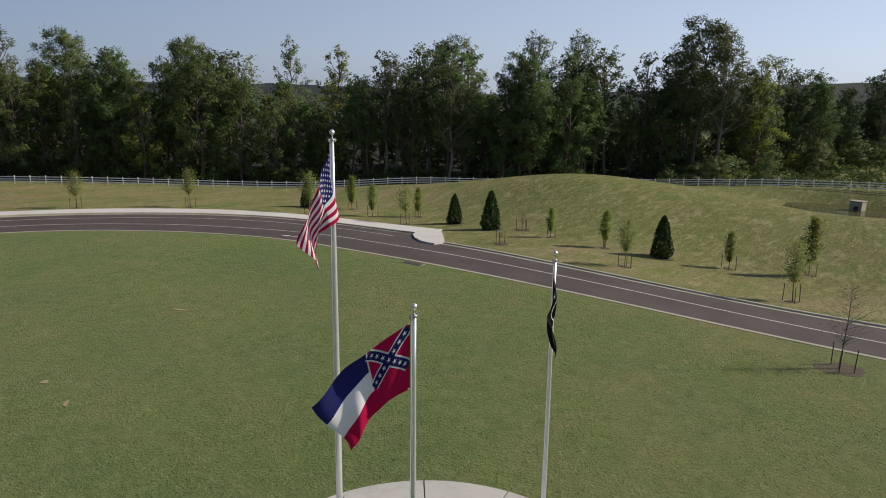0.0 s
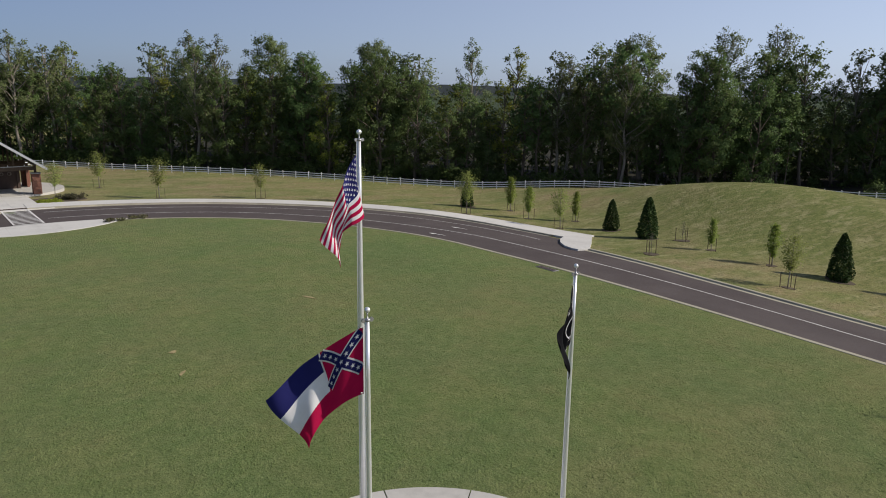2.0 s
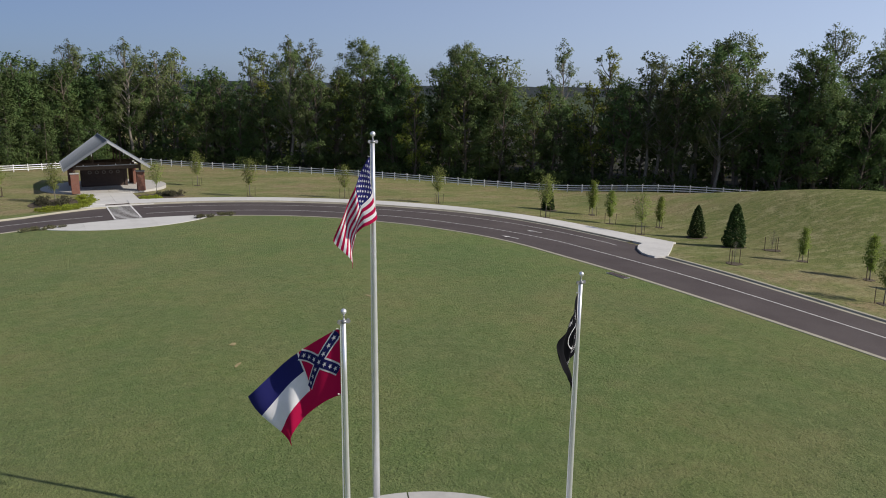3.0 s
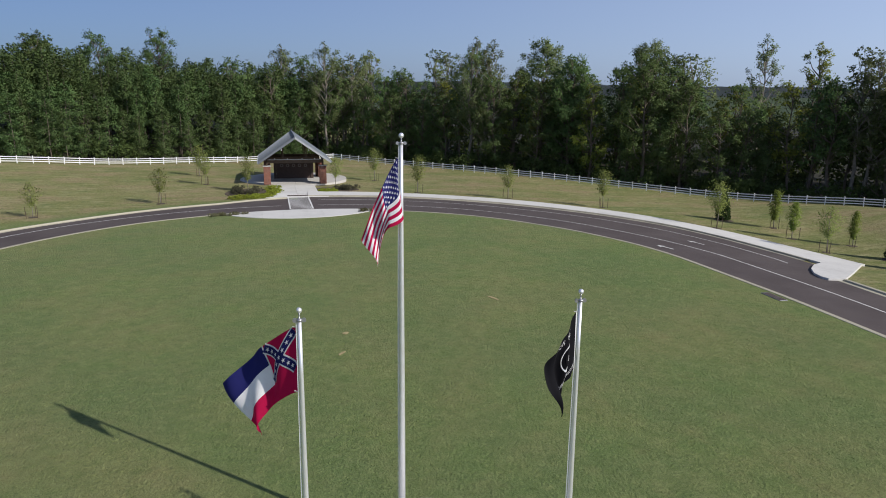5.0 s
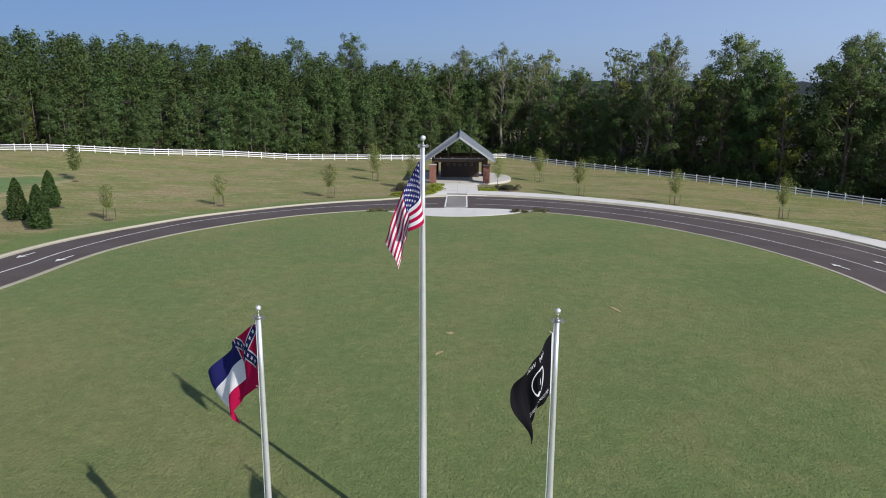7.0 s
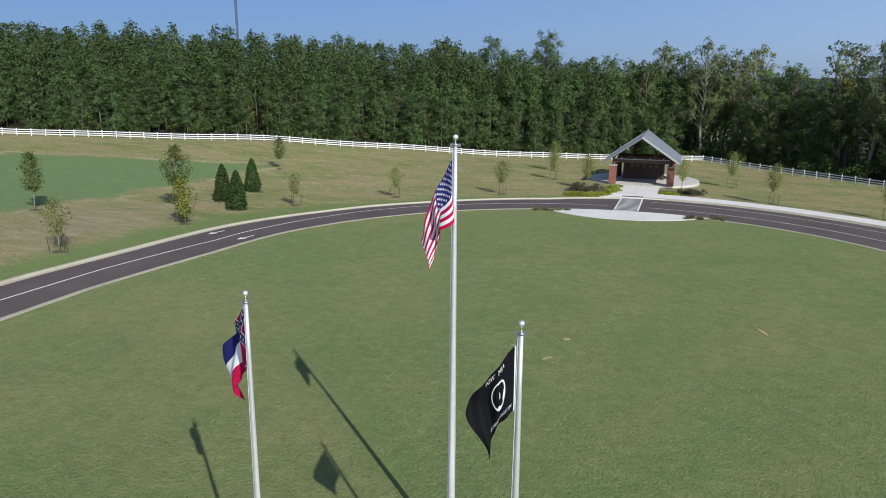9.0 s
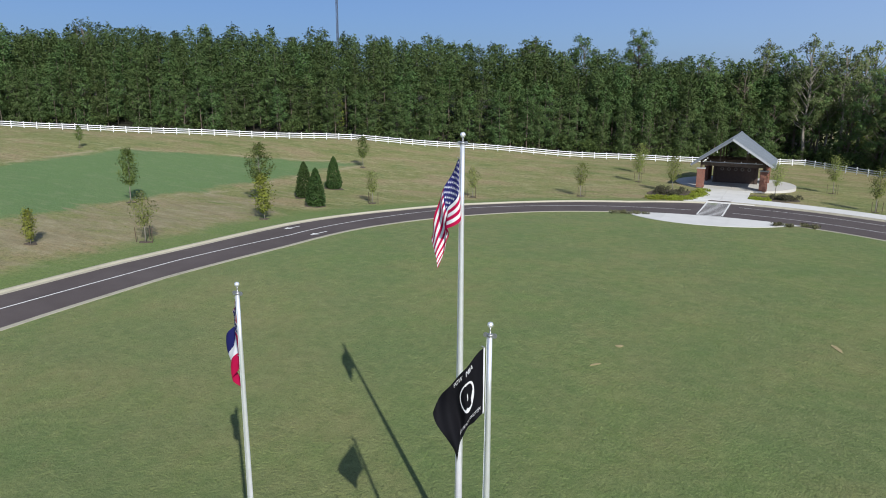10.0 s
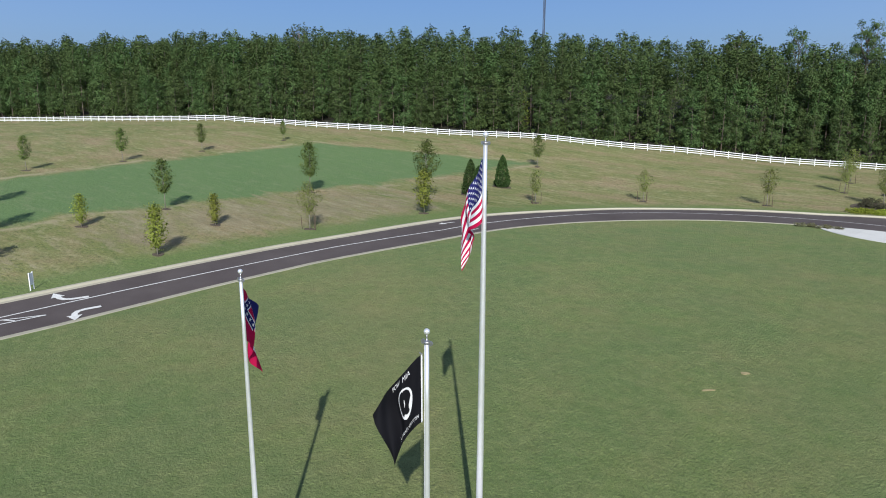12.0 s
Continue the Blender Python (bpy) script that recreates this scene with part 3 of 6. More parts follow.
def build_crossing():
    root = thing("crosswalk", Matrix(), "white ladder crosswalk painted on the drive", "crosswalk", kind="structure")
    x0, x1, y0, y1 = -1.25, 1.4, 65.9, 77.2

    def bar(a, b, c, d):
        return patch("bar", [(a, c), (b, c), (b, (c + d) / 2), (b, d), (a, d), (a, (c + d) / 2)], 0.085, PAINT)

    for k in range(6):
        ya, yb = y0 + (y1 - y0) * k / 6, y0 + (y1 - y0) * (k + 1) / 6
        part("edge_line", bar(x0 - 0.1, x0 + 0.08, ya, yb), root)
        part("edge_line", bar(x1 - 0.08, x1 + 0.1, ya, yb), root)
    for k in range(13):
        y = y0 + (y1 - y0) * k / 12
        part("bar", bar(x0 + 0.085, x1 - 0.085, y - 0.16, y + 0.16), root)


def build_forecourt():
    root = thing("pavement", Matrix(), "bright new concrete path from crossing to pavilion", "pavement", kind="structure")
    ys = np.linspace(78.6, 90.6, 7)
    for a, b in zip(ys[:-1], ys[1:]):
        for c, d in ((-2.9, 0.05), (0.07, 3.05)):
            part("slab", patch("slab", [(c, a + 0.01), (d, a + 0.01), (d, b - 0.01), (c, b - 0.01)], 0.16, WALK, 0.2), root)
    part("slab", patch("ramp", [(-4.2, 76.9), (4.2, 76.9), (3.0, 78.6), (-2.9, 78.6)], 0.12, WALK, 0.15), root)
    mat_ob = thing("tactile_strip", Matrix(), "dark tactile warning strip set in the path", "tactile strip", kind="structure")
    bm = bmesh.new()
    z = gz(0, 78) + 0.13
    box_bm(bm, -1.3, 1.5, 77.6, 78.3, z, z + 0.02)
    for a in np.linspace(-1.2, 1.4, 18):
        for b in np.linspace(77.67, 78.23, 5):
            box_bm(bm, a - 0.03, a + 0.03, b - 0.03, b + 0.03, z + 0.02, z + 0.028)
    part("mat", bm_mesh("mat", bm, DARKWALL), mat_ob)
    plaza = thing("pavement", Matrix(), "round grey concrete floor under the pavilion", "pavement", kind="structure")
    cx, cy, r = 0.3, 98.6, 8.5
    zf = gz(cx, 91) + 0.17
    for k in range(12):
        a0, a1 = k * 30 + 0.12, k * 30 + 29.88
        outl = [(cx, cy)] + arc_pts(cx, cy, r, a0, a1, 6)
        bm = bmesh.new()
        top = [bm.verts.new((x, y, zf)) for x, y in outl]
        bm.faces.new(top)
        ex = bmesh.ops.extrude_face_region(bm, geom=bm.faces[:])
        for v in ex["geom"]:
            if isinstance(v, bmesh.types.BMVert):
                v.co.z -= 0.9
        bmesh.ops.recalc_face_normals(bm, faces=bm.faces[:])
        part("slab", bm_mesh("slab", bm, CONCRETE), plaza)
    return zf


build_crescent()
build_crossing()
FLOOR_Z = build_forecourt()


def build_sidewalk():
    root = thing("pavement", Matrix(), "wide pale concrete footway along the parking bay", "pavement", kind="structure")
    for i in range(BAY_0, BAY_1 - 2, 2):
        rows = [[at(j, r, 0.2) for r in (line_r("bay", j) + 0.82, (line_r("bay", j) + line_r("foot", j)) / 2, line_r("foot", j))] for j in (i, i + 1, i + 2)]
        bm = bmesh.new()
        vs = [[bm.verts.new(p) for p in row] for row in rows]
        for a in range(2):
            for b in range(2):
                bm.faces.new((vs[a][b], vs[a][b + 1], vs[a + 1][b + 1], vs[a + 1][b]))
        ex = bmesh.ops.extrude_face_region(bm, geom=bm.faces[:])
        for v in ex["geom"]:
            if isinstance(v, bmesh.types.BMVert):
                v.co.z -= 0.2
        c = sum((v.co for v in bm.verts), Vector()) / len(bm.verts)
        for v in bm.verts:
            v.co.x, v.co.y = c.x + (v.co.x - c.x) * 0.994, c.y + (v.co.y - c.y) * 0.994
        bmesh.ops.recalc_face_normals(bm, faces=bm.faces[:])
        part("slab", bm_mesh("slab", bm, WALK), root)
    # bulb that closes the bay
    bulb = [(39.3, 26.5), (40.7, 26.3), (44.4, 29.2), (49.2, 33.2), (49.2, 33.7), (46.2, 33.4), (44.6, 33.1), (42.7, 31.9), (40.9, 30.2), (39.6, 28.4), (39.2, 27.2)]
    part("slab", patch("bulb", bulb, 0.205, WALK, 0.22), root)


build_sidewalk()


def arrow_mesh(name, x, y, ang, turn=0.0, size=1.0):
    """A painted lane arrow with a shaft, a bend if it turns, and a head."""
    shaft = [(0, 0), (1.1, 0), (1.5, 0)] if not turn else [(0, 0), (0.9, 0), (1.35, 0.14 * turn), (1.6, 0.5 * turn), (1.66, 0.8 * turn)]
    pts = [Vector((a, b, 0)) for a, b in shaft]
    vs, fs = [], []
    for k, p in enumerate(pts):
        d = (pts[min(k + 1, len(pts) - 1)] - pts[max(k - 1, 0)]).normalized()
        nrm = Vector((-d.y, d.x, 0)) * (0.1 if not turn else 0.17)
        vs += [p + nrm, p - nrm]
    fs += [(2 * k, 2 * k + 1, 2 * k + 3, 2 * k + 2) for k in range(len(pts) - 1)]
    d = (pts[-1] - pts[-2]).normalized()
    nrm = Vector((-d.y, d.x, 0))
    o = len(vs)
    vs += [pts[-1] + nrm * 0.42, pts[-1] - nrm * 0.42, pts[-1] + d * 0.95]
    fs += [(o, o + 1, o + 2)]
    ca, sa = math.cos(radians(ang)), math.sin(radians(ang))
    out = []
    for v in vs:
        wx, wy = x + size * (v.x * ca - v.y * sa), y + size * (v.x * sa + v.y * ca)
        out.append((wx, wy, gz(wx, wy) + 0.085))
    return mesh_of(name, out, fs, [PAINT])


for x, y, ang, turn, size in ((32.6, 38.0, 107, 0, 0.85), (37.65, 40.7, 107, 0, 0.85), (-31.4, 37.5, 264, 0, 0.95), (-35.1, 38.2, 264, 0, 0.9), (-34.6, 2.7, 256, -1.0, 1.0), (-32.2, 2.5, 262, 1.0, 1.0)):
    tagged(new("road_arrow", arrow_mesh("road_arrow", x, y, ang, turn, size)), "white painted lane arrow on asphalt", "road marking", "lane arrows", "structure")
for a, b in (((-32.86, -0.4), (-33.0, -2.7)), ((-33.0, -2.7), (-33.2, -9.0)), ((-33.9, -3.0), (-34.6, -9.0)), ((-32.86, -0.4), (-33.9, -3.0)), ((-33.05, -2.0), (-33.6, -2.4)), ((-33.1, -3.6), (-34.0, -4.0)), ((-33.15, -5.4), (-34.3, -5.8))):
    d = (Vector(b) - Vector(a)).normalized()
    nn = Vector((-d.y, d.x)) * 0.06
    tagged(new("trim", patch("hatch", [Vector(a) + nn, Vector(a) - nn, Vector(b) - nn, Vector(b) + nn], 0.088, PAINT)), "white hatched median marking", "road marking", kind="structure")


# ---- fence ----
FENCE = [(-262.0, 12.0), (-197.0, 43.0), (-135.0, 69.0), (-48.0, 115.7), (10.3, 139.7), (62.0, 85.0), (108.0, 30.0), (108.0, 0.0), (104.0, -45.0)]


def build_fence():
    bm = box_bm(bmesh.new(), -0.058, 0.058, -0.058, 0.058, -0.35, 1.28, 0.012)
    post_me = bm_mesh("post", bm, WHITE)
    cap = bmesh.new()
    r = bmesh.ops.create_cone(cap, cap_ends=True, segments=4, radius1=0.115, radius2=0.0, depth=0.07)
    bmesh.ops.rotate(cap, verts=r["verts"], cent=(0, 0, 0), matrix=Matrix.Rotation(radians(45), 3, "Z"))
    bmesh.ops.translate(cap, verts=cap.verts[:], vec=(0, 0, 1.316))
    cap_me = bm_mesh("cap", cap, WHITE)
    rail_me = box("rail", 0.0, 1.0, -0.02, 0.02, -0.06, 0.06, WHITE, 0.0)
    for a, b in zip(FENCE[:-1], FENCE[1:]):
        va, vb = Vector(a), Vector(b)
        n = max(1, round((vb - va).length / 2.44))
        root = thing("fence", Matrix.Translation((va.x, va.y, gz(*va))), "white vinyl three-rail pasture fence along the wood", "fence", "fence runs")
        inv = root.matrix_basis.inverted()
        pts = [va.lerp(vb, k / n) for k in range(n + 1)]
        tops = [Vector((p.x, p.y, gz(p.x, p.y))) for p in pts]
        for k, p in enumerate(tops):
            if k < n or b == FENCE[-1]:
                ang = math.degrees(math.atan2((vb - va).y, (vb - va).x))
                po = part("post", post_me, root, m=inv @ pose(*p, rng.uniform(-0.7, 0.7), rng.uniform(-0.7, 0.7), ang))
                part("cap", cap_me, po)
            if k == n:
                break
            q = tops[k + 1]
            d = q - p
            rot = d.to_track_quat("X", "Z").to_matrix().to_4x4()
            for h in (0.36, 0.73, 1.1):
                part("rail", rail_me, root, m=inv @ Matrix.Translation(p + Vector((0, 0, h + rng.uniform(-0.008, 0.008)))) @ rot @ Matrix.Diagonal((d.length, 1, 1, 1)))


build_fence()


# ---- flagpoles and flags ----
DISC_C, DISC_R = (0.1, -3.3), 5.75


def build_disc():
    root = thing("pavement", Matrix(), "round pale concrete pad at the flagpoles", "pavement", kind="structure")
    for r0, r1, n in ((0.0, 2.6, 6), (2.6, DISC_R, 12)):
        for k in range(n):
            a0, a1 = 360 * k / n + 10, 360 * (k + 1) / n + 10
            g0 = 0.25
            outer = arc_pts(*DISC_C, r1 - 0.012, a0 + g0, a1 - g0, 8)
            inner = arc_pts(*DISC_C, r0 + 0.012, a0 + g0, a1 - g0, 8)[::-1] if r0 else [DISC_C]
            part("slab", patch("slab", outer + inner, 0.09, CONCRETE, 0.12), root)


build_disc()


def lathe(name, profile, mat, sides=20):
    vs, fs = [], []
    for r, z in profile:
        vs += [(r * math.cos(2 * math.pi * k / sides), r * math.sin(2 * math.pi * k / sides), z) for k in range(sides)]
    for i in range(len(profile) - 1):
        fs += [(i * sides + k, i * sides + (k + 1) % sides, (i + 1) * sides + (k + 1) % sides, (i + 1) * sides + k) for k in range(sides)]
    fs.append(tuple(range(sides - 1, -1, -1)))
    fs.append(tuple((len(profile) - 1) * sides + k for k in range(sides)))
    return mesh_of(name, vs, fs, [mat], smooth=True)


def flagpole(x, y, top, r0, r1, ball, side, label):
    """Tapered pole with collar, truck, ball, halyard and cleat. top: height of the ball's centre over the datum."""
    base = gz(x, y) + 0.09
    root = thing("flagpole", Matrix.Translation((x, y, base)), label, "flagpole", "flagpoles")
    h = top - base
    shaft = [(r0, 0.0), (r0, h * 0.3)] + [(r0 + (r1 - r0) * k / 6, h * (0.3 + 0.66 * k / 6)) for k in range(1, 7)]
    shaft[-1] = (r1, h - 0.21)
    part("shaft", lathe("shaft", shaft, ALU, 24), root)
    part("base_collar", lathe("base_collar", [(r0 * 2.4, 0), (r0 * 2.4, 0.03), (r0 * 1.5, 0.1), (r0 * 1.12, 0.16)], ALU), root, "spun aluminium base collar")
    tr = part("truck", lathe("truck", [(r1 * 1.05, h - 0.23), (r1 * 1.5, h - 0.22), (r1 * 1.5, h - 0.18), (r1 * 1.05, h - 0.17), (r1 * 0.45, h - 0.16), (r1 * 0.3, h - 0.1), (r1 * 0.4, h - ball * 0.95)], STEEL), root)
    for way in (-1, 1):
        wheel = bmesh.new()
        bmesh.ops.create_cone(wheel, cap_ends=True, segments=12, radius1=0.045, radius2=0.045, depth=0.03)
        bmesh.ops.rotate(wheel, verts=wheel.verts[:], cent=(0, 0, 0), matrix=Matrix.Rotation(radians(90), 3, "X"))
        bmesh.ops.translate(wheel, verts=wheel.verts[:], vec=(way * (r1 * 1.5 + 0.03), 0, h - 0.2))
        part("pulley", bm_mesh("pulley", wheel, STEEL), tr)
    bm = bmesh.new()
    bmesh.ops.create_uvsphere(bm, u_segments=20, v_segments=12, radius=ball)
    bmesh.ops.translate(bm, verts=bm.verts[:], vec=(0, 0, h))
    part("finial_ball", bm_mesh("finial_ball", bm, ALU, True), root, "polished aluminium ball")
    for off in (0.0, 0.025):
        xs = side * (r1 + 0.012 + off * 0.6)
        v, f = tube([(xs, 0.01, h - 0.2), (side * ((r0 + r1) / 2 + 0.02 + off * 0.6), 0.012, h * 0.6), (side * (r0 + 0.03), 0.0, 1.35)], [0.006] * 3, 5)
        part("halyard", mesh_of("halyard", v, f, [WHITE]), root, "thin white halyard rope")
    part("cleat", box("cleat", side * (r0 - 0.01), side * (r0 + 0.05), -0.02, 0.02, 1.25, 1.45, STEEL, 0.008), root)
    return base




def cloth_mat(name, c, thin=0.3):
    """Woven nylon: fine weave, light coming through from behind."""
    m = Mat(name, 0.8, 0.0, 0.12)
    v = m.coords(False)
    n1, weave = m.noise(2.0, 3, vec=v), m.noise(160, 2, vec=v)
    col = m.ramp(m.math("ADD", m.math("MULTIPLY", n1, 0.7), m.math("MULTIPLY", weave, 0.3)), (0.3, tuple(x * 0.9 for x in c)), (0.7, tuple(min(1, x * 1.08) for x in c)))
    m.color(col)
    m.bump(m.noise(9, 3, vec=v), 0.35, 0.012)
    tr = m.n("ShaderNodeBsdfTranslucent")
    m.link(col, tr.inputs["Color"])
    mx = m.n("ShaderNodeMixShader")
    mx.inputs[0].default_value = thin
    m.link(m.b.outputs[0], mx.inputs[1])
    m.link(tr.outputs[0], mx.inputs[2])
    m.link(mx.outputs[0], m.t.nodes["Material Output"].inputs["Surface"])
    return m.m


FLAG_RED = cloth_mat("red_cloth", (0.44, 0.007, 0.062))
FLAG_WHITE = cloth_mat("white_cloth", (0.80, 0.80, 0.82))
FLAG_BLUE = cloth_mat("navy_cloth", (0.020, 0.022, 0.125))
FLAG_BLACK = cloth_mat("black_cloth", (0.005, 0.005, 0.007), 0.05)


def drape(top, wind, hoist, fly, reach, drop, folds, seed, pinch=0.16, lap=0.0):
    """A hanging flag as a map from (u along the fly, v down the hoist) to space."""
    w = Vector((wind[0], wind[1], 0)).normalized()
    side = Vector((-w.y, w.x, 0))
    r = random.Random(seed)
    ph = [r.uniform(0, 6.28) for _ in range(4)]

    def place(u, v):
        u = max(u, 0.0)
        sag = u**1.12
        h = reach * (u**0.93) * (1 - 0.34 * v * u) - lap * v * math.sin(math.pi * min(1.0, u / 0.32))
        z = -v * hoist * (1 - pinch * u) - drop * sag
        h += 0.10 * math.sin(4.5 * v + ph[0]) * u
        lat = folds * (0.25 + u) * math.sin(8.2 * u + 2.6 * v + ph[1]) * min(1, 3 * u)
        lat += 0.7 * lap * v * math.sin(math.pi * min(1.0, u / 0.5)) + folds * 0.55 * math.sin(15.0 * u - 4.5 * v + ph[2]) * min(1, 2.5 * u)
        z += 0.05 * math.sin(7.0 * u + ph[3]) * u
        return Vector(top) + w * (0.06 + h) + side * lat + Vector((0, 0, z))

    return place


def cloth(name, place, nu, nv, which, mats):
    """A double-sided sheet whose cells take the material that which(u, v) names."""
    vs = [place(i / nu, j / nv) for j in range(nv + 1) for i in range(nu + 1)]
    fs, mi = [], []
    for j in range(nv):
        for i in range(nu):
            a = j * (nu + 1) + i
            fs.append((a, a + 1, a + nu + 2, a + nu + 1))
            mi.append(which((i + 0.5) / nu, (j + 0.5) / nv))
    return mesh_of(name, vs, fs, mats, mi, smooth=True)


def stick(name, place, shapes, mat, off):
    """Flat shapes in (u, v) sewn on both faces of a flag."""
    vs, fs = [], []
    for poly in shapes:
        for s in (1, -1):
            o = len(vs)
            cu, cv = sum(p[0] for p in poly) / len(poly), sum(p[1] for p in poly) / len(poly)
            for u, v in [(cu, cv)] + list(poly):
                e = 0.004
                n = (place(u + e, v) - place(u - e, v)).cross(place(u, v + e) - place(u, v - e)).normalized()
                vs.append(place(u, v) + n * off * s)
            k = len(poly)
            fs += [(o, o + 1 + i, o + 1 + (i + 1) % k) for i in range(k)]
    return mesh_of(name, vs, fs, [mat])


def ribbon(name, place, ends, aspect, half, mat, off):
    """A straight band in (u, v), sewn on both faces and following the cloth."""
    (ua, va), (ub, vb) = ends
    du, dv = (ub - ua) * aspect, vb - va
    ln = math.hypot(du, dv)
    nu_, nv_ = -dv / ln * half / aspect, du / ln * half
    vs, fs = [], []
    for s in (1, -1):
        o = len(vs)
        for k in range(15):
            f = k / 14
            for g in (-1, 0, 1):
                u, v = ua + (ub - ua) * f + g * nu_, va + (vb - va) * f + g * nv_
                e = 0.004
                n = (place(u + e, v) - place(u - e, v)).cross(place(u, v + e) - place(u, v - e)).normalized()
                vs.append(place(u, v) + n * off * s)
        fs += [(o + 3 * k + g, o + 3 * k + g + 1, o + 3 * k + g + 4, o + 3 * k + g + 3) for k in range(14) for g in range(2)]
    return mesh_of(name, vs, fs, [mat], smooth=True)


def star(cu, cv, r, aspect, turn=0.0):
    """A five-pointed star; aspect is fly over hoist."""
    out = []
    for k in range(10):
        a, rr = math.pi * k / 5 + turn, r if k % 2 == 0 else r * 0.4
        out.append((cu + rr * math.sin(a) / aspect, cv - rr * math.cos(a)))
    return out


def grommets(root, place):
    for v in (0.01, 0.99):
        p = place(0, v)
        vv, ff = tube([p, p + Vector((-0.07, 0, 0.02))], [0.012, 0.012], 6)
        part("snap_hook", mesh_of("snap_hook", vv, ff, [STEEL]), root)


def national_flag():
    root = thing("flag", Matrix(), "drooping flag with red and white stripes and starred navy canton", "flag", "flags")
    pl = drape((-0.03, 0.0, 11.62), (-0.98, 0.14), 1.46, 2.4, 0.90, 2.2, 0.11, 3, 0.50, 0.28)
    part("cloth", cloth("cloth", pl, 60, 26, lambda u, v: 2 if u < 0.4 and v < 7 / 13 else int(v * 13) % 2, [FLAG_RED, FLAG_WHITE, FLAG_BLUE]), root)
    for row in range(9):
        for k in range(6 if row % 2 == 0 else 5):
            u = 0.4 * (2 * k + 1 + row % 2) / 12
            part("star", stick("star", pl, [star(u, 7 / 13 * (row + 1) / 10, 0.031, 1.9)], FLAG_WHITE, 0.006), root)
    grommets(root, pl)


def banded_flag():
    root = thing("flag", Matrix(), "drooping flag, blue white and red bands with red cross-banded canton", "flag", "flags")
    pl = drape((-2.98, -5.15, 8.88), (-0.74, 0.67), 1.36, 2.2, 1.82, 1.5, 0.10, 8)
    cu, cv = 0.42, 2 / 3

    def which(u, v):
        if u < cu and v < cv:
            return 0
        return 2 if v < 1 / 3 else 1 if v < 2 / 3 else 0

    part("cloth", cloth("cloth", pl, 60, 30, which, [FLAG_RED, FLAG_WHITE, FLAG_BLUE]), root)
    asp = 1.62

    d1, d2 = ((0.012, 0.05), (cu - 0.012, cv - 0.05)), ((0.012, cv - 0.05), (cu - 0.012, 0.05))
    for d in (d1, d2):
        part("saltire_border", ribbon("saltire_border", pl, d, asp, 0.085, FLAG_WHITE, 0.005), root, "white saltire border")
        part("saltire", ribbon("saltire", pl, d, asp, 0.062, FLAG_BLUE, 0.008), root, "navy saltire arm")
    stars = [(cu / 2, cv / 2)]
    for d in (d1, d2):
        for f in (0.09, 0.22, 0.36, 0.64, 0.78, 0.91):
            stars.append((d[0][0] + (d[1][0] - d[0][0]) * f, d[0][1] + (d[1][1] - d[0][1]) * f))
    for u, v in stars:
        part("star", stick("star", pl, [star(u, v, 0.042, asp)], FLAG_WHITE, 0.011), root)
    part("border", ribbon("border", pl, ((cu, 0.0), (cu, 0.66)), asp, 0.013, FLAG_WHITE, 0.006), root, "white canton border")
    grommets(root, pl)


def black_flag():
    root = thing("flag", Matrix(), "black flag with white round emblem and lettering", "flag", "flags")
    pl = drape((2.90, -5.1, 8.80), (-0.88, -0.47), 1.3, 2.2, 0.86, 1.25, 0.09, 21, 0.25)
    part("cloth", cloth("cloth", pl, 50, 26, lambda u, v: 0, [FLAG_BLACK]), root)
    part("heading", ribbon("heading", pl, ((0.011, 0.0), (0.011, 1.0)), 1.55, 0.017, FLAG_WHITE, 0.005), root, "white canvas heading")
    asp = 1.55
    ring = [(0.36 + 0.24 * math.sin(a) / asp, 0.47 - 0.24 * math.cos(a)) for a in np.linspace(0, 2 * math.pi, 25)[:-1]]
    part("emblem", stick("emblem", pl, [ring], FLAG_WHITE, 0.006), root, "plain white disc")
    inner = [(0.335 + 0.15 * math.sin(a) / asp, 0.455 - 0.19 * math.cos(a)) for a in np.linspace(0, 2 * math.pi, 21)[:-1]]
    part("emblem_oval", stick("emblem_oval", pl, [inner], FLAG_BLACK, 0.010), root, "plain black oval")
    for text, cv, size in (("POW   MIA", 0.10, 0.115), ("YOU ARE NOT FORGOTTEN", 0.87, 0.078)):
        cu_ = bpy.data.curves.new("lettering", "FONT")
        cu_.body, cu_.size, cu_.align_x, cu_.align_y = text, 1.0, "CENTER", "CENTER"
        tmp = bpy.data.objects.new("lettering", cu_)
        me = bpy.data.meshes.new_from_object(tmp)
        bpy.data.objects.remove(tmp)
        bpy.data.curves.remove(cu_)
        for s in (1, -1):
            m2 = me.copy()
            for v in m2.vertices:
                u, w = 0.40 - s * v.co.x * size / asp, cv - v.co.y * size
                u = min(max(u, 0.01), 0.99)
                e = 0.004
                n = (pl(u + e, w) - pl(u - e, w)).cross(pl(u, w + e) - pl(u, w - e)).normalized()
                v.co = pl(u, w) + n * 0.007 * s
            m2.materials.append(FLAG_WHITE)
            part("lettering", m2, root, "white block lettering")
    grommets(root, pl)


flagpole(0, 0, 12.2, 0.092, 0.046, 0.070, -1, "tall tapered aluminium flagpole with a ball on top")
flagpole(-2.95, -5.15, 9.22, 0.068, 0.038, 0.056, -1, "shorter tapered aluminium flagpole with a ball on top")
flagpole(2.93, -5.1, 9.23, 0.068, 0.038, 0.056, -1, "shorter tapered aluminium flagpole with a ball on top")
national_flag()
banded_flag()
black_flag()


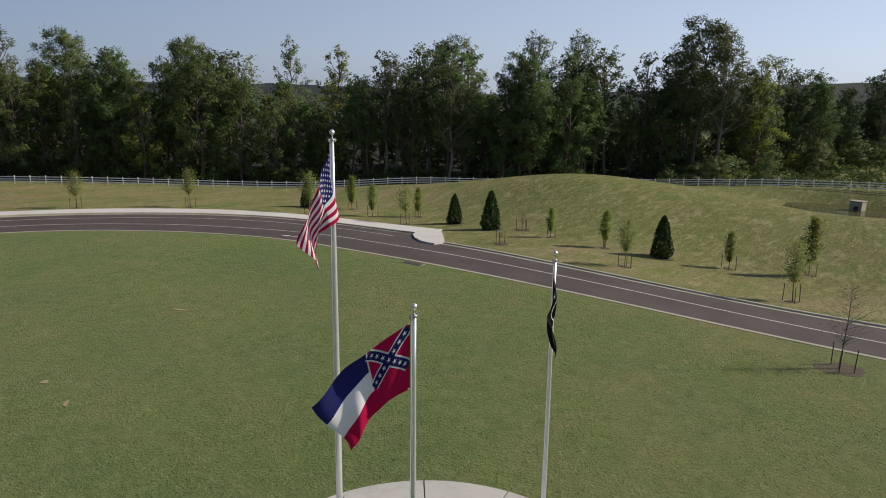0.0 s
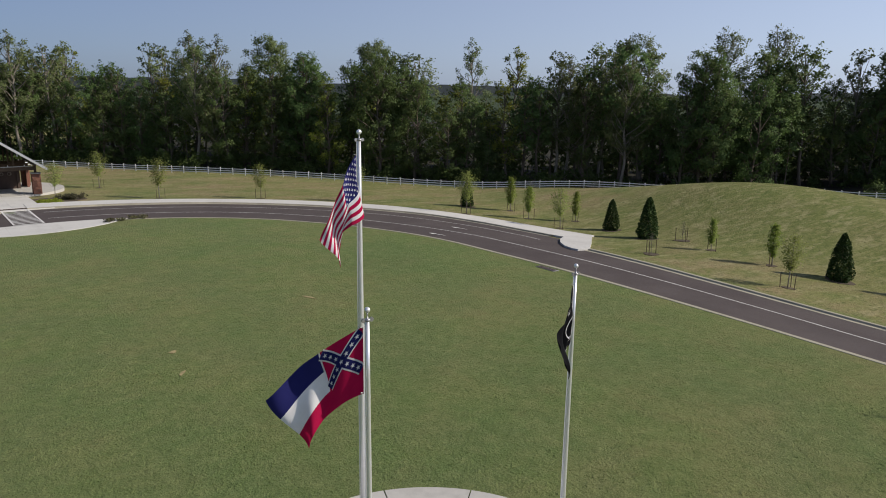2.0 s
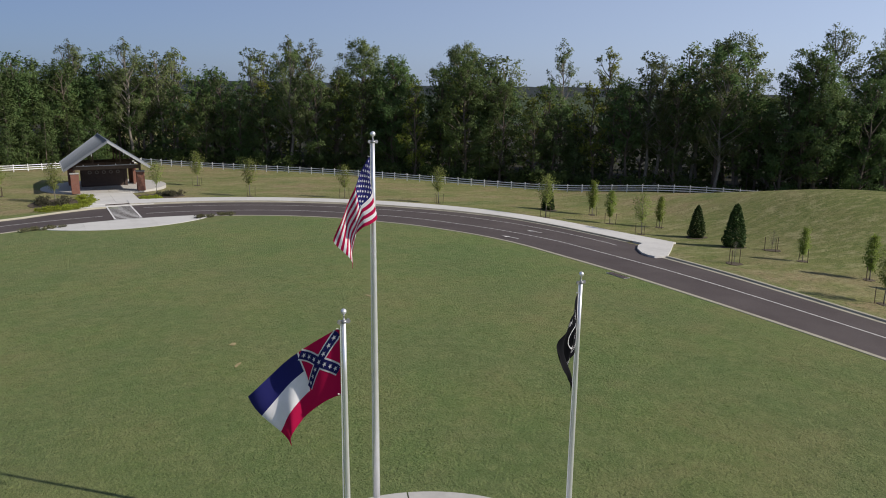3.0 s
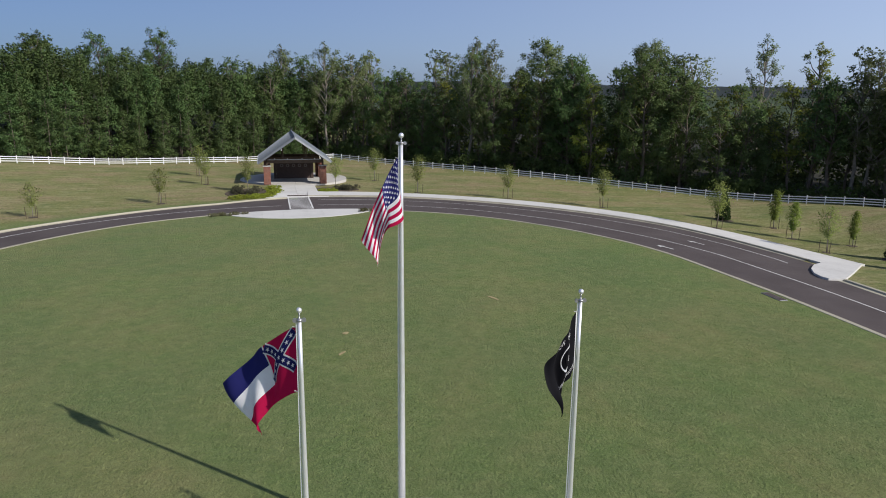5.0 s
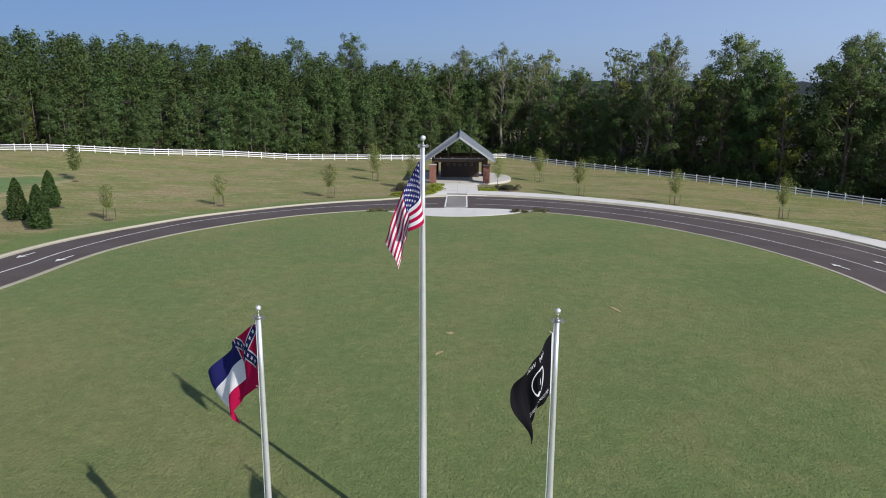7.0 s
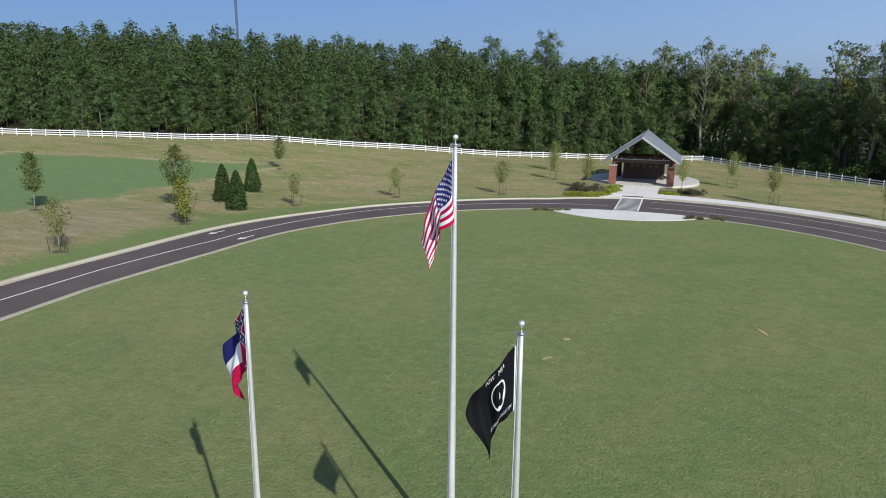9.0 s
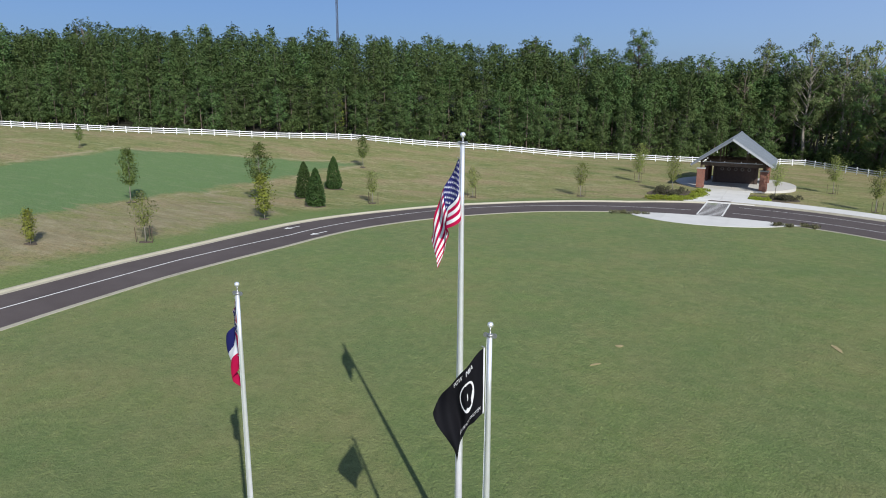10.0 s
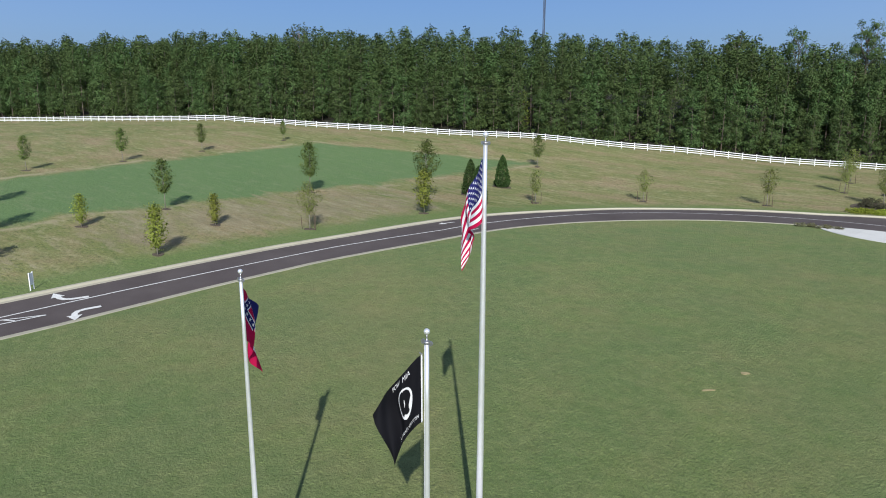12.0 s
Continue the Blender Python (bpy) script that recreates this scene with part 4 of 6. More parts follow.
# ---- trees ----
def cards(centers, size, flat=0.0, aspect=0.62, rs=nrng, tri=False):
    """Leaf-clump blades at centers with random turns."""
    n = len(centers)
    a = rs.normal(size=(n, 3))
    a[:, 2] *= 1 - flat
    a /= np.linalg.norm(a, axis=1, keepdims=True)
    b = rs.normal(size=(n, 3))
    b -= (b * a).sum(1, keepdims=True) * a
    b /= np.linalg.norm(b, axis=1, keepdims=True)
    s = (np.asarray(size) * rs.uniform(0.6, 1.35, n))[:, None]
    k = rs.uniform(-0.35, 0.35, (n, 1))
    if tri:
        return np.stack([centers - a * s, centers + b * s * aspect * 1.5 + a * s * k, centers + a * s * 1.1 - b * s * aspect * 0.5], 1)
    return np.stack([centers - a * s, centers + b * s * aspect + a * s * k, centers + a * s, centers - b * s * aspect + a * s * k], 1)


def in_balls(centers, radii, per, rs, squash=0.75, shell=0.5):
    """Points inside ellipsoids round centers, denser towards their skin."""
    out = []
    for c, r in zip(centers, radii):
        n = max(3, int(per * r * r))
        d = rs.normal(size=(n, 3))
        d /= np.linalg.norm(d, axis=1, keepdims=True)
        q = d * (rs.uniform(0, 1, (n, 1)) ** shell) * r * rs.uniform(0.75, 1.15, (n, 1))
        q[:, 2] *= squash
        out.append(q + np.asarray(c))
    return np.concatenate(out)


def in_puffs(centers, radii, hubs, per, rs, squash=0.75, shell=0.5):
    """As in_balls, and with each point the hub of the clump that it belongs to."""
    pts, owner = [], []
    for c, r, h in zip(centers, radii, hubs):
        p = in_balls([c], [r], per, rs, squash, shell)
        pts.append(p)
        owner.append(np.tile(np.asarray(h, float), (len(p), 1)))
    return np.concatenate(pts), np.concatenate(owner)


def hardwood(name, seed, height, width, bottom, clumps, per, card, bark, leaf, sparse=0.0, puff=1.0, tri=False):
    """A broad-leaved tree: trunk, limbs that fork, clumps of leaves at their ends."""
    rs = np.random.RandomState(seed)
    r = random.Random(seed)
    lean = Vector((r.uniform(-0.05, 0.05), r.uniform(-0.05, 0.05), 0))
    r0 = height * 0.0135
    trunk_pts = [Vector((lean.x * z + 0.012 * height * math.sin(z * 0.5 + seed), lean.y * z + 0.01 * height * math.cos(z * 0.42 + seed), z)) for z in np.linspace(0, height * 0.88, 9)]
    tubes = [tube(trunk_pts, [r0 * (1.25 if k == 0 else 1 - 0.105 * k) for k in range(9)], 8)]
    cs, rad = [], []
    for k in range(clumps):
        f = k / (clumps - 1)
        zc = height * (bottom + (0.96 - bottom) * f)
        wide = width * (math.sin(math.pi * (0.22 + 0.72 * f)) ** 0.75) * r.uniform(0.45, 1.12)
        a = 2.399 * k + r.uniform(-0.5, 0.5)
        end = Vector((lean.x * zc + wide * math.cos(a), lean.y * zc + wide * math.sin(a), zc + r.uniform(-0.5, 0.5)))
        zs = max(height * bottom * 0.75, zc - height * r.uniform(0.10, 0.2))
        t = min(zs / (height * 0.88), 1) * 8
        p0 = trunk_pts[int(t)].lerp(trunk_pts[min(int(t) + 1, 8)], t - int(t))
        mid = p0.lerp(end, 0.5) + Vector((r.uniform(-0.3, 0.3), r.uniform(-0.3, 0.3), -0.25))
        tubes.append(tube([p0, mid, end], [r0 * 0.36, r0 * 0.24, r0 * 0.07], 4, False))
        for _ in range(2 if per > 30 else 0):
            e2 = end + Vector((r.uniform(-1.4, 1.4), r.uniform(-1.4, 1.4), r.uniform(-0.4, 1.0))) * (width / 5)
            tubes.append(tube([mid.lerp(end, 0.4), e2], [r0 * 0.15, r0 * 0.04], 3, False))
        cs.append(end)
        rad.append(puff * width * r.uniform(0.20, 0.42) * (1 - 0.35 * f))
        if r.random() < 0.5:
            cs.append(p0.lerp(end, r.uniform(0.5, 0.75)) + Vector((0, 0, 0.4)))
            rad.append(puff * width * r.uniform(0.16, 0.3))
    # each limb's foliage breaks into smaller sprays, with loose leaves between
    sub_c, sub_r, sub_h = [], [], []
    for c, q in zip(cs, rad):
        for _ in range(6):
            d = Vector((r.gauss(0, 1), r.gauss(0, 1), r.gauss(0.15, 0.7))).normalized() * q * r.uniform(0.3, 0.95)
            sub_c.append(c + d)
            sub_r.append(q * r.uniform(0.36, 0.6))
            sub_h.append(c + d * 0.15 - Vector((0, 0, 0.3 * q)))
    p1, h1 = in_puffs(sub_c, sub_r, sub_h, per * 0.8, rs, 0.85, 0.42)
    p2, h2 = in_puffs(cs, [1.2 * q for q in rad], cs, per * 0.15, rs, 0.85, 0.36)
    pts, hubs = np.concatenate([p1, p2]), np.concatenate([h1, h2])
    if sparse:
        keep = rs.uniform(size=len(pts)) > sparse
        pts, hubs = pts[keep], hubs[keep]
    tris, soft = blades(cards(pts, card, 0.3, rs=rs, tri=tri), (lean.x * height / 2, lean.y * height / 2, height * (bottom + 0.9) / 2), hubs)
    v, f = join(tubes)
    return mesh_of(name + "_trunk", v, f, [bark], smooth=True), quads_mesh(name + "_crown", tris, leaf, soft)


def pine(seed, height, width, bottom, per, card):
    """A plantation pine: straight stem, whorls of upturned boughs, rounded tip."""
    rs = np.random.RandomState(seed)
    r = random.Random(seed)
    lean = Vector((r.uniform(-0.035, 0.035), r.uniform(-0.035, 0.035), 0))
    r0 = height * 0.0075
    pts = [Vector((lean.x * z + 0.004 * height * math.sin(z * 0.6 + seed), lean.y * z, z)) for z in np.linspace(0, height, 8)]
    tubes = [tube(pts, [r0 * (1.15 if k == 0 else 1 - 0.125 * k) for k in range(8)], 7)]
    cs, rad, hub = [], [], []
    z = height * bottom
    while z < height * 0.985:
        f = max(0.0, (z / height - bottom) / (1 - bottom))
        reach = width * (0.7 + 0.3 * min(1.0, f * 3)) * (1 - f) ** 0.5 + 0.3
        n = 5
        a0 = r.uniform(0, 6.28)
        for k in range(n):
            if r.random() < 0.12:
                continue
            a = a0 + 6.28 * k / n + r.uniform(-0.4, 0.4)
            L = reach * r.uniform(0.5, 1.2)
            p0 = Vector((lean.x * z, lean.y * z, z))
            end = p0 + Vector((L * math.cos(a), L * math.sin(a), L * r.uniform(-0.15, 0.45)))
            if f < 0.7 and per > 40:
                tubes.append(tube([p0, end], [r0 * 0.2, r0 * 0.05], 3, False))
            for g, q in ((1.0, r.uniform(0.5, 0.8)), (0.62, r.uniform(0.55, 0.9))):
                if g < 1 and L < 0.9:
                    continue
                c = p0.lerp(end, g)
                cs.append(c)
                rad.append(q * (1.28 - 0.2 * f))
                hub.append(c - Vector((0, 0, 0.45 * q)))
        c = Vector((lean.x * z + r.uniform(-0.3, 0.3), lean.y * z + r.uniform(-0.3, 0.3), z + r.uniform(0, 0.4)))
        cs.append(c)
        rad.append(r.uniform(0.5, 0.8) * (1 - 0.4 * f))
        hub.append(c)
        z += r.uniform(0.85, 1.25)
    for dz, q in ((0.0, 0.5), (0.5, 0.4)):
        cs.append(Vector((lean.x * height, lean.y * height, height - dz)))
        rad.append(q)
        hub.append(cs[-1])
    pts, hubs = in_puffs(cs, rad, hub, per, rs, 0.85, 0.45)
    tris, soft = blades(cards(pts, card, 0.25, 0.5, rs=rs, tri=True), (0, 0, height * 0.45), hubs)
    return join(tubes), (tris, soft)


def pine_meshes(name, geo):
    (v, f), (tris, soft) = geo
    return mesh_of(name + "_trunk", v, f, [PINEBARK], smooth=True), quads_mesh(name + "_crown", tris, PINE, soft)


PINES = [pine_meshes("pine", pine(100 + k, h, w, b, 54, 0.17)) for k, (h, w, b) in enumerate(((13, 2.8, 0.06), (14, 2.5, 0.20), (12, 3.0, 0.04), (15, 2.5, 0.30), (12.5, 2.8, 0.12), (14, 2.4, 0.16)))]
BACKPINE_GEO = [pine(150 + k, h, w, b, 36, 0.195) for k, (h, w, b) in enumerate(((16, 2.8, 0.45), (17, 2.6, 0.50), (15.5, 3.0, 0.42), (16.5, 2.6, 0.48)))]
BACKPINES = [pine_meshes("pine", g) for g in BACKPINE_GEO]
KINDS = (("oak", 201, 22, 4.8, 0.12, 36, BARK, OAK, 0), ("oak", 202, 25, 5.2, 0.20, 38, BARK, OAK, 0), ("gum", 203, 21, 4.0, 0.08, 34, BARK, OAK, 0), ("poplar", 204, 26, 3.8, 0.26, 32, PALEBARK, GREYGREEN, 0), ("sycamore", 205, 27, 5.0, 0.34, 30, PALEBARK, GREYGREEN, 0.3), ("maple", 206, 18, 4.4, 0.05, 34, BARK, OAK, 0), ("tulip_tree", 207, 20, 3.6, 0.10, 32, BARK, YELLOWGREEN, 0), ("oak", 208, 25, 6.6, 0.42, 36, PALEBARK, GREYGREEN, 0))
WOODS = [hardwood(n, s, h, w, b, c, 84, 0.165, bark, leaf, sp, 1.12, True) for n, s, h, w, b, c, bark, leaf, sp in KINDS]
BACKWOODS = [hardwood(n, s + 50, h, w, b + 0.2, c - 8, 24, 0.27, bark, leaf, sp, 1.15, True) for n, s, h, w, b, c, bark, leaf, sp in KINDS]


def plant(name, meshes, x, y, turn, scale, label, category, group, sink=0.1):
    root = thing(name, Matrix.Translation((x, y, gz(x, y) - sink)) @ pose(0, 0, 0, 0, 0, turn) @ Matrix.Diagonal((scale, scale, scale, 1)), label, category, group)
    part("trunk", meshes[0], root)
    part("crown", meshes[1], root)
    return root


def along(offset, step, rr):
    """Points beside the fence line at a distance outside it."""
    cx, cy = 0.0, 30.0
    left = 0.0
    for a, b in zip(FENCE[:-1], FENCE[1:]):
        va, vb = Vector(a), Vector(b)
        d = (vb - va).normalized()
        n = Vector((-d.y, d.x))
        if n.dot((va + vb) / 2 - Vector((cx, cy))) < 0:
            n = -n
        s, ln = left, (vb - va).length
        while s < ln:
            yield va + d * (s + rr.uniform(-0.3, 0.3) * step) + n * (offset + rr.uniform(-2.0, 2.0))
            s += step
        left = s - ln
        if b != FENCE[-1]:
            c = Vector(FENCE[FENCE.index(b) + 1])
            d2 = (c - vb).normalized()
            n2 = Vector((-d2.y, d2.x))
            if n2.dot((vb + c) / 2 - Vector((cx, cy))) < 0:
                n2 = -n2
            ang = n.angle(n2) * (1 if n.dot(d2) < 0 else 0)
            for k in range(1, int(ang * offset / step) + 1):
                w = n.lerp(n2, k / (int(ang * offset / step) + 1)).normalized()
                yield vb + w * (offset + rr.uniform(-1.6, 1.6))


def inland(p):
    """East of the mound the wood's edge turns away from the fence, towards the sun."""
    if p.x > 60 and p.y < 42:
        return p + Vector((13 + 2.2 * max(0.0, 24 - p.y), 0))
    return p


def build_wood():
    rr = random.Random(5)
    # the plantation: a low leafy edge, then row behind row up the rise, the far rows as one mass
    far_crowns, far_normals, far_trunks = [], [], []
    for row, (off, step, lo, hi) in enumerate(((7.0, 3.2, 0.62, 1.0), (10.0, 3.1, 0.85, 1.16), (13.5, 3.3, 0.90, 1.10), (17.5, 3.5, 0.98, 1.14), (22.0, 3.7, 1.0, 1.16), (27.5, 4.0, 1.02, 1.18), (34.0, 4.4, 1.02, 1.18), (42.0, 4.8, 1.02, 1.2))):
        for p in along(off, step, rr):
            if p.x < -240 or p.y < 14 or p.x > (12 if p.y > 90 else -4) - rr.uniform(0, 16) or rr.random() < 0.05:
                continue
            if row < 2 and rr.random() < 0.10:
                k = rr.choice((5, 2, 6))
                plant("tree", WOODS[k], p.x, p.y, rr.uniform(0, 360), rr.uniform(0.42, 0.62), "low broad-leaved tree at the pine wood's edge", "tree", "woodland trees")
            elif row > 1 and rr.random() < 0.012:
                plant("tree", BACKWOODS[rr.choice((1, 0))], p.x, p.y, rr.uniform(0, 360), rr.uniform(0.75, 0.86), "tall broad-leaved tree standing among pines", "tree", "woodland trees")
            elif row > 2:
                (tv, tf), (tris, soft) = rr.choice(BACKPINE_GEO)
                m = Matrix.Translation((p.x, p.y, gz(p.x, p.y) - 0.1)) @ Matrix.Rotation(rr.uniform(0, 6.28), 4, "Z") @ Matrix.Scale(rr.uniform(lo, hi), 4)
                rot, to = np.array(m.to_3x3()), np.array(m.translation)
                thin = 1 if row < 5 else 2
                crown = tris[::thin]
                crown = crown.mean(1, keepdims=True) + (crown - crown.mean(1, keepdims=True)) * (1.0 if thin == 1 else 1.4)
                far_crowns.append(crown @ rot.T + to)
                far_normals.append(unit((soft[::thin] @ rot.T).reshape(-1, 3)).reshape(-1, 3, 3))
                if row < 5:
                    far_trunks.append(([m @ v for v in tv], tf))
            else:
                plant("pine_tree", rr.choice(PINES if row < 2 else BACKPINES), p.x, p.y, rr.uniform(0, 360), rr.uniform(lo, hi), "straight green pine in a dense plantation", "pine tree", "plantation pines")
    mass = thing("pine_plantation", Matrix(), "dense green pine plantation rising behind its edge trees", "pine wood", kind="stuff")
    part("crowns", quads_mesh("far_crowns", np.concatenate(far_crowns), PINE, np.concatenate(far_normals)), mass)
    part("trunks", mesh_of("far_trunks", *join(far_trunks), [PINEBARK]), mass)
    # the broad-leaved wood
    for row, off in enumerate((8.0, 11.5, 16.0)):
        for p in along(off, 3.1, rr):
            p = inland(p)
            pines = p.x < -4 - rr.uniform(0, 8) if p.y > 90 else p.x < 0
            if pines or p.y < -48 or rr.random() < (0.36, 0.30, 0.2)[row]:
                continue
            w = rr.random()
            if w < 0.14:
                plant("pine_tree", rr.choice(BACKPINES if row else PINES), p.x, p.y, rr.uniform(0, 360), rr.uniform(0.95, 1.15), "dark pine among broad-leaved trees", "pine tree", "woodland pines")
                continue
            k = rr.choices(range(7), (3, 3, 3, 2, 1.5, 2.5, 1.2))[0]
            label = "sparse pale-barked tree at the wood's edge" if k in (3, 4) else "yellow-green tree at the wood's edge" if k == 6 else "tall dark green broad-leaved woodland tree"
            low = 0.8 if p.x > 60 and p.y < 24 else 1.0
            plant("tree", (BACKWOODS if row else WOODS)[k], p.x, p.y, rr.uniform(0, 360), low * rr.uniform(*((0.88, 1.06) if p.x > 92 else (0.78, 0.98))), label, "tree", "woodland trees")

    # the tall ones that break the skyline: x, y, top, kind
    for x, y, top, k in ((56.5, 132.0, 24.6, 7), (54.6, 178.0, 28.6, 4), (73.4, 115.4, 23.6, 7), (101.0, 117.0, 25.4, 3), (100.0, 100.0, 23.2, 6), (108.3, 75.0, 24.5, 7), (117.9, 60.0, 26.5, 4), (122.1, 52.0, 26.7, 4), (130.4, 30.6, 28.2, 7), (133.4, 19.4, 21.3, 6), (-48.7, 142.5, 24.5, 1), (-38.1, 152.5, 25.5, 0), (-27.4, 159.6, 26.8, 1), (-0.1, 171.7, 24.8, 4), (-119.5, 93.6, 20.5, 0), (22.0, 160.0, 23.0, 6), (141.0, 22.0, 17.0, 6), (150.0, 17.0, 15.5, 5), (159.0, 12.0, 15.0, 2), (168.0, 9.0, 16.0, 0), (180.0, 4.0, 15.0, 5), (194.0, 0.0, 15.5, 2)):
        native = (22, 25, 21, 26, 27, 18, 20, 25)[k]
        h = top - gz(x, y)
        label = "tall sparse pale-limbed tree above the wood" if k in (3, 4) else "tall yellow-green tree above the wood" if k == 6 else "tall spreading tree above the wood"
        plant("tree", WOODS[k], x, y, rr.uniform(0, 360), h / native, label, "tree", "woodland trees")


build_wood()


def build_shaded_litter():
    """The wood's floor, brown with fallen leaves and needles, the trees' shade put into its colour."""
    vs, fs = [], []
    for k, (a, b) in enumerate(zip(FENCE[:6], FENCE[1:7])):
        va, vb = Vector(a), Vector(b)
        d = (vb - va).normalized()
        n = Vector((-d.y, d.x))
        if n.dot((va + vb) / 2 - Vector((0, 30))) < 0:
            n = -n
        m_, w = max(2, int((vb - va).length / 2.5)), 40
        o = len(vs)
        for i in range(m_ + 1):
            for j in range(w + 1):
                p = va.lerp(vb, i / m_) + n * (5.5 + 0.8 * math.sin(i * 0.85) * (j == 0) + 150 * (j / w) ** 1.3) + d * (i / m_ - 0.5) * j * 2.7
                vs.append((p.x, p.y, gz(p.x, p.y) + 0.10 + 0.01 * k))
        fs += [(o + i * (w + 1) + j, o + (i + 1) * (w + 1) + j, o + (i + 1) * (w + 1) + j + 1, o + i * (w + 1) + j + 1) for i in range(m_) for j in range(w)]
    tagged(new("ground", mesh_of("litter", vs, fs, [SHADED_LITTER], smooth=True)), "brown leaf litter on the wood's floor, colour darkened for shade", "ground", kind="structure")


build_shaded_litter()


def build_undergrowth():
    """Brush under the wood's edge, and the mass of crowns further in."""
    rr = random.Random(9)
    rs = np.random.RandomState(9)
    cs, rad = [], []
    for off, step in ((5.5, 2.4), (8.0, 2.4), (11.0, 2.8), (15, 3.2)):
        for p in along(off, step, rr):
            piney = p.x < 0
            if rr.random() < (0.32 if piney else 0.2):
                continue
            p = inland(p)
            r0 = rr.uniform(0.6, 1.9) if piney else rr.uniform(0.7, 1.9)
            for _ in range(3 if piney else 4):
                q = (p.x + rr.uniform(-1, 1), p.y + rr.uniform(-1, 1))
                cs.append((q[0], q[1], gz(*q) + r0 * rr.uniform(0.2, 1.5)))
                rad.append(r0 * rr.uniform(0.6, 1.0))
    for _ in range(260):  # rough scrub between the fence and the eastern wood
        x = rr.uniform(111, 160)
        y = 26 - (x - 121) / 2.2 - rr.uniform(0, 17) if x > 121 else rr.uniform(2, 34)
        r0 = rr.uniform(0.4, 1.1)
        cs.append((x, y, gz(x, y) + 0.4 * r0))
        rad.append(r0)
    for _ in range(170):
        x, y = rr.uniform(112, 150), rr.uniform(-6, 13)
        r0 = rr.uniform(0.5, 1.3)
        cs.append((x, y, gz(x, y) + 0.4 * r0))
        rad.append(r0)
    pts = in_balls(cs, rad, 24, rs, 0.9)
    ob = new("undergrowth", quads_mesh("undergrowth", cards(pts, 0.26, 0.2, rs=rs, tri=True), BRUSH))
    tagged(ob, "dark green brush under the wood's edge", "undergrowth", kind="stuff")
    cs, rad = [], []
    for off, step in ((22, 4.0), (29, 4.5), (38, 6.0)):
        for p in along(off, step, rr):
            piney = p.x < -4
            p = inland(p)
            h = rr.uniform(6, 9) if piney else rr.uniform(11, 14.5)
            for z in np.arange(1.2, h, 2.4):
                cs.append((p.x + rr.uniform(-1.5, 1.5), p.y + rr.uniform(-1.5, 1.5), gz(p.x, p.y) + z))
                rad.append(rr.uniform(1.5, 2.6) * (1.15 - 0.5 * z / h))
    for _ in range(90):  # the eastern wood behind its first trees
        x = rr.uniform(124, 200)
        y = 40 - (x - 124) * 0.42 + rr.uniform(0, 55)
        h = rr.uniform(8, 13)
        for z in np.arange(1.0, h, 2.2):
            cs.append((x + rr.uniform(-1.5, 1.5), y + rr.uniform(-1.5, 1.5), gz(x, y) + z))
            rad.append(rr.uniform(1.5, 2.5) * (1.15 - 0.5 * z / h))
    pts = in_balls(cs, rad, 9.5, rs, 0.9)
    ob = new("deep_wood", quads_mesh("deep_wood", cards(pts, 0.55, 0.2, rs=rs, tri=True), BRUSH))
    tagged(ob, "dense dark tree crowns deeper in the wood", "woodland", kind="stuff")


build_undergrowth()


def build_bushes():
    """Sunlit bushes on the open ground between the fence and the eastern wood."""
    rr = random.Random(12)
    kinds = [hardwood("bush", 600 + k, h, w, 0.02, 16, 150, 0.13, BARK, leaf, 0, 1.3, True) for k, (h, w, leaf) in enumerate(((3.4, 1.9, OAK), (4.6, 2.4, GREYGREEN), (2.6, 1.7, YELLOWGREEN)))]
    spots = [(113.5, 22.0, 1.1, 1), (115.5, 20.0, 0.9, 2), (117, 26, 1.0, 0), (114, 30, 0.8, 0), (118, 15, 0.9, 0)]
    spots += [(rr.uniform(116, 175), 0.0, rr.uniform(0.7, 1.5), rr.randrange(3)) for _ in range(34)]
    for x, y, s, k in spots:
        if y == 0.0:
            y = 24 - (x - 121) / 2.2 - rr.uniform(1, 14)
        plant("bush", kinds[k], x, y, rr.uniform(0, 360), s, ("rounded green bush behind the fence", "tall grey-green bush behind the fence", "low yellow-green bush behind the fence")[k], "bush", "bushes behind the fence")


build_bushes()


def build_ridge():
    """Wooded hills far off."""
    for a0, a1, dist, h, seed in ((60, 130, 900, 46, 1), (-30, 60, 1100, 42, 2), (-110, -30, 1000, 58, 3)):
        vs, fs = [], []
        n, m_ = 160, 10
        for k in range(n + 1):
            a = radians(a0 + (a1 - a0) * k / n)
            edge = math.sin(math.pi * k / n) ** 0.5
            for j in range(m_ + 1):
                d = dist + 40 * j
                hh = h * edge * math.sin(math.pi * min(1.0, 0.1 + j / m_ * 0.5)) * (0.72 + 0.28 * noise.noise((math.sin(a) * 4 + seed, math.cos(a) * 4, 0.3))) + 5 * noise.noise((d * 0.05 * math.sin(a), d * 0.05 * math.cos(a), seed))
                x, y = d * math.sin(a), d * math.cos(a)
                vs.append((x, y, gz(x, y) - 6 + hh * (0.15 + 0.85 * j / m_)))
        w = m_ + 1
        fs = [(k * w + j, k * w + j + 1, (k + 1) * w + j + 1, (k + 1) * w + j) for k in range(n) for j in range(m_)]
        ob = new("backdrop", mesh_of("ridge", vs, fs, [RIDGE], smooth=True))
        tagged(ob, "distant wooded ridge", "hill", kind="structure")


RIDGE = plain("far_wood", (0.015, 0.022, 0.020), 0.9, var=0.5, scale=0.05, world_space=True)
build_ridge()


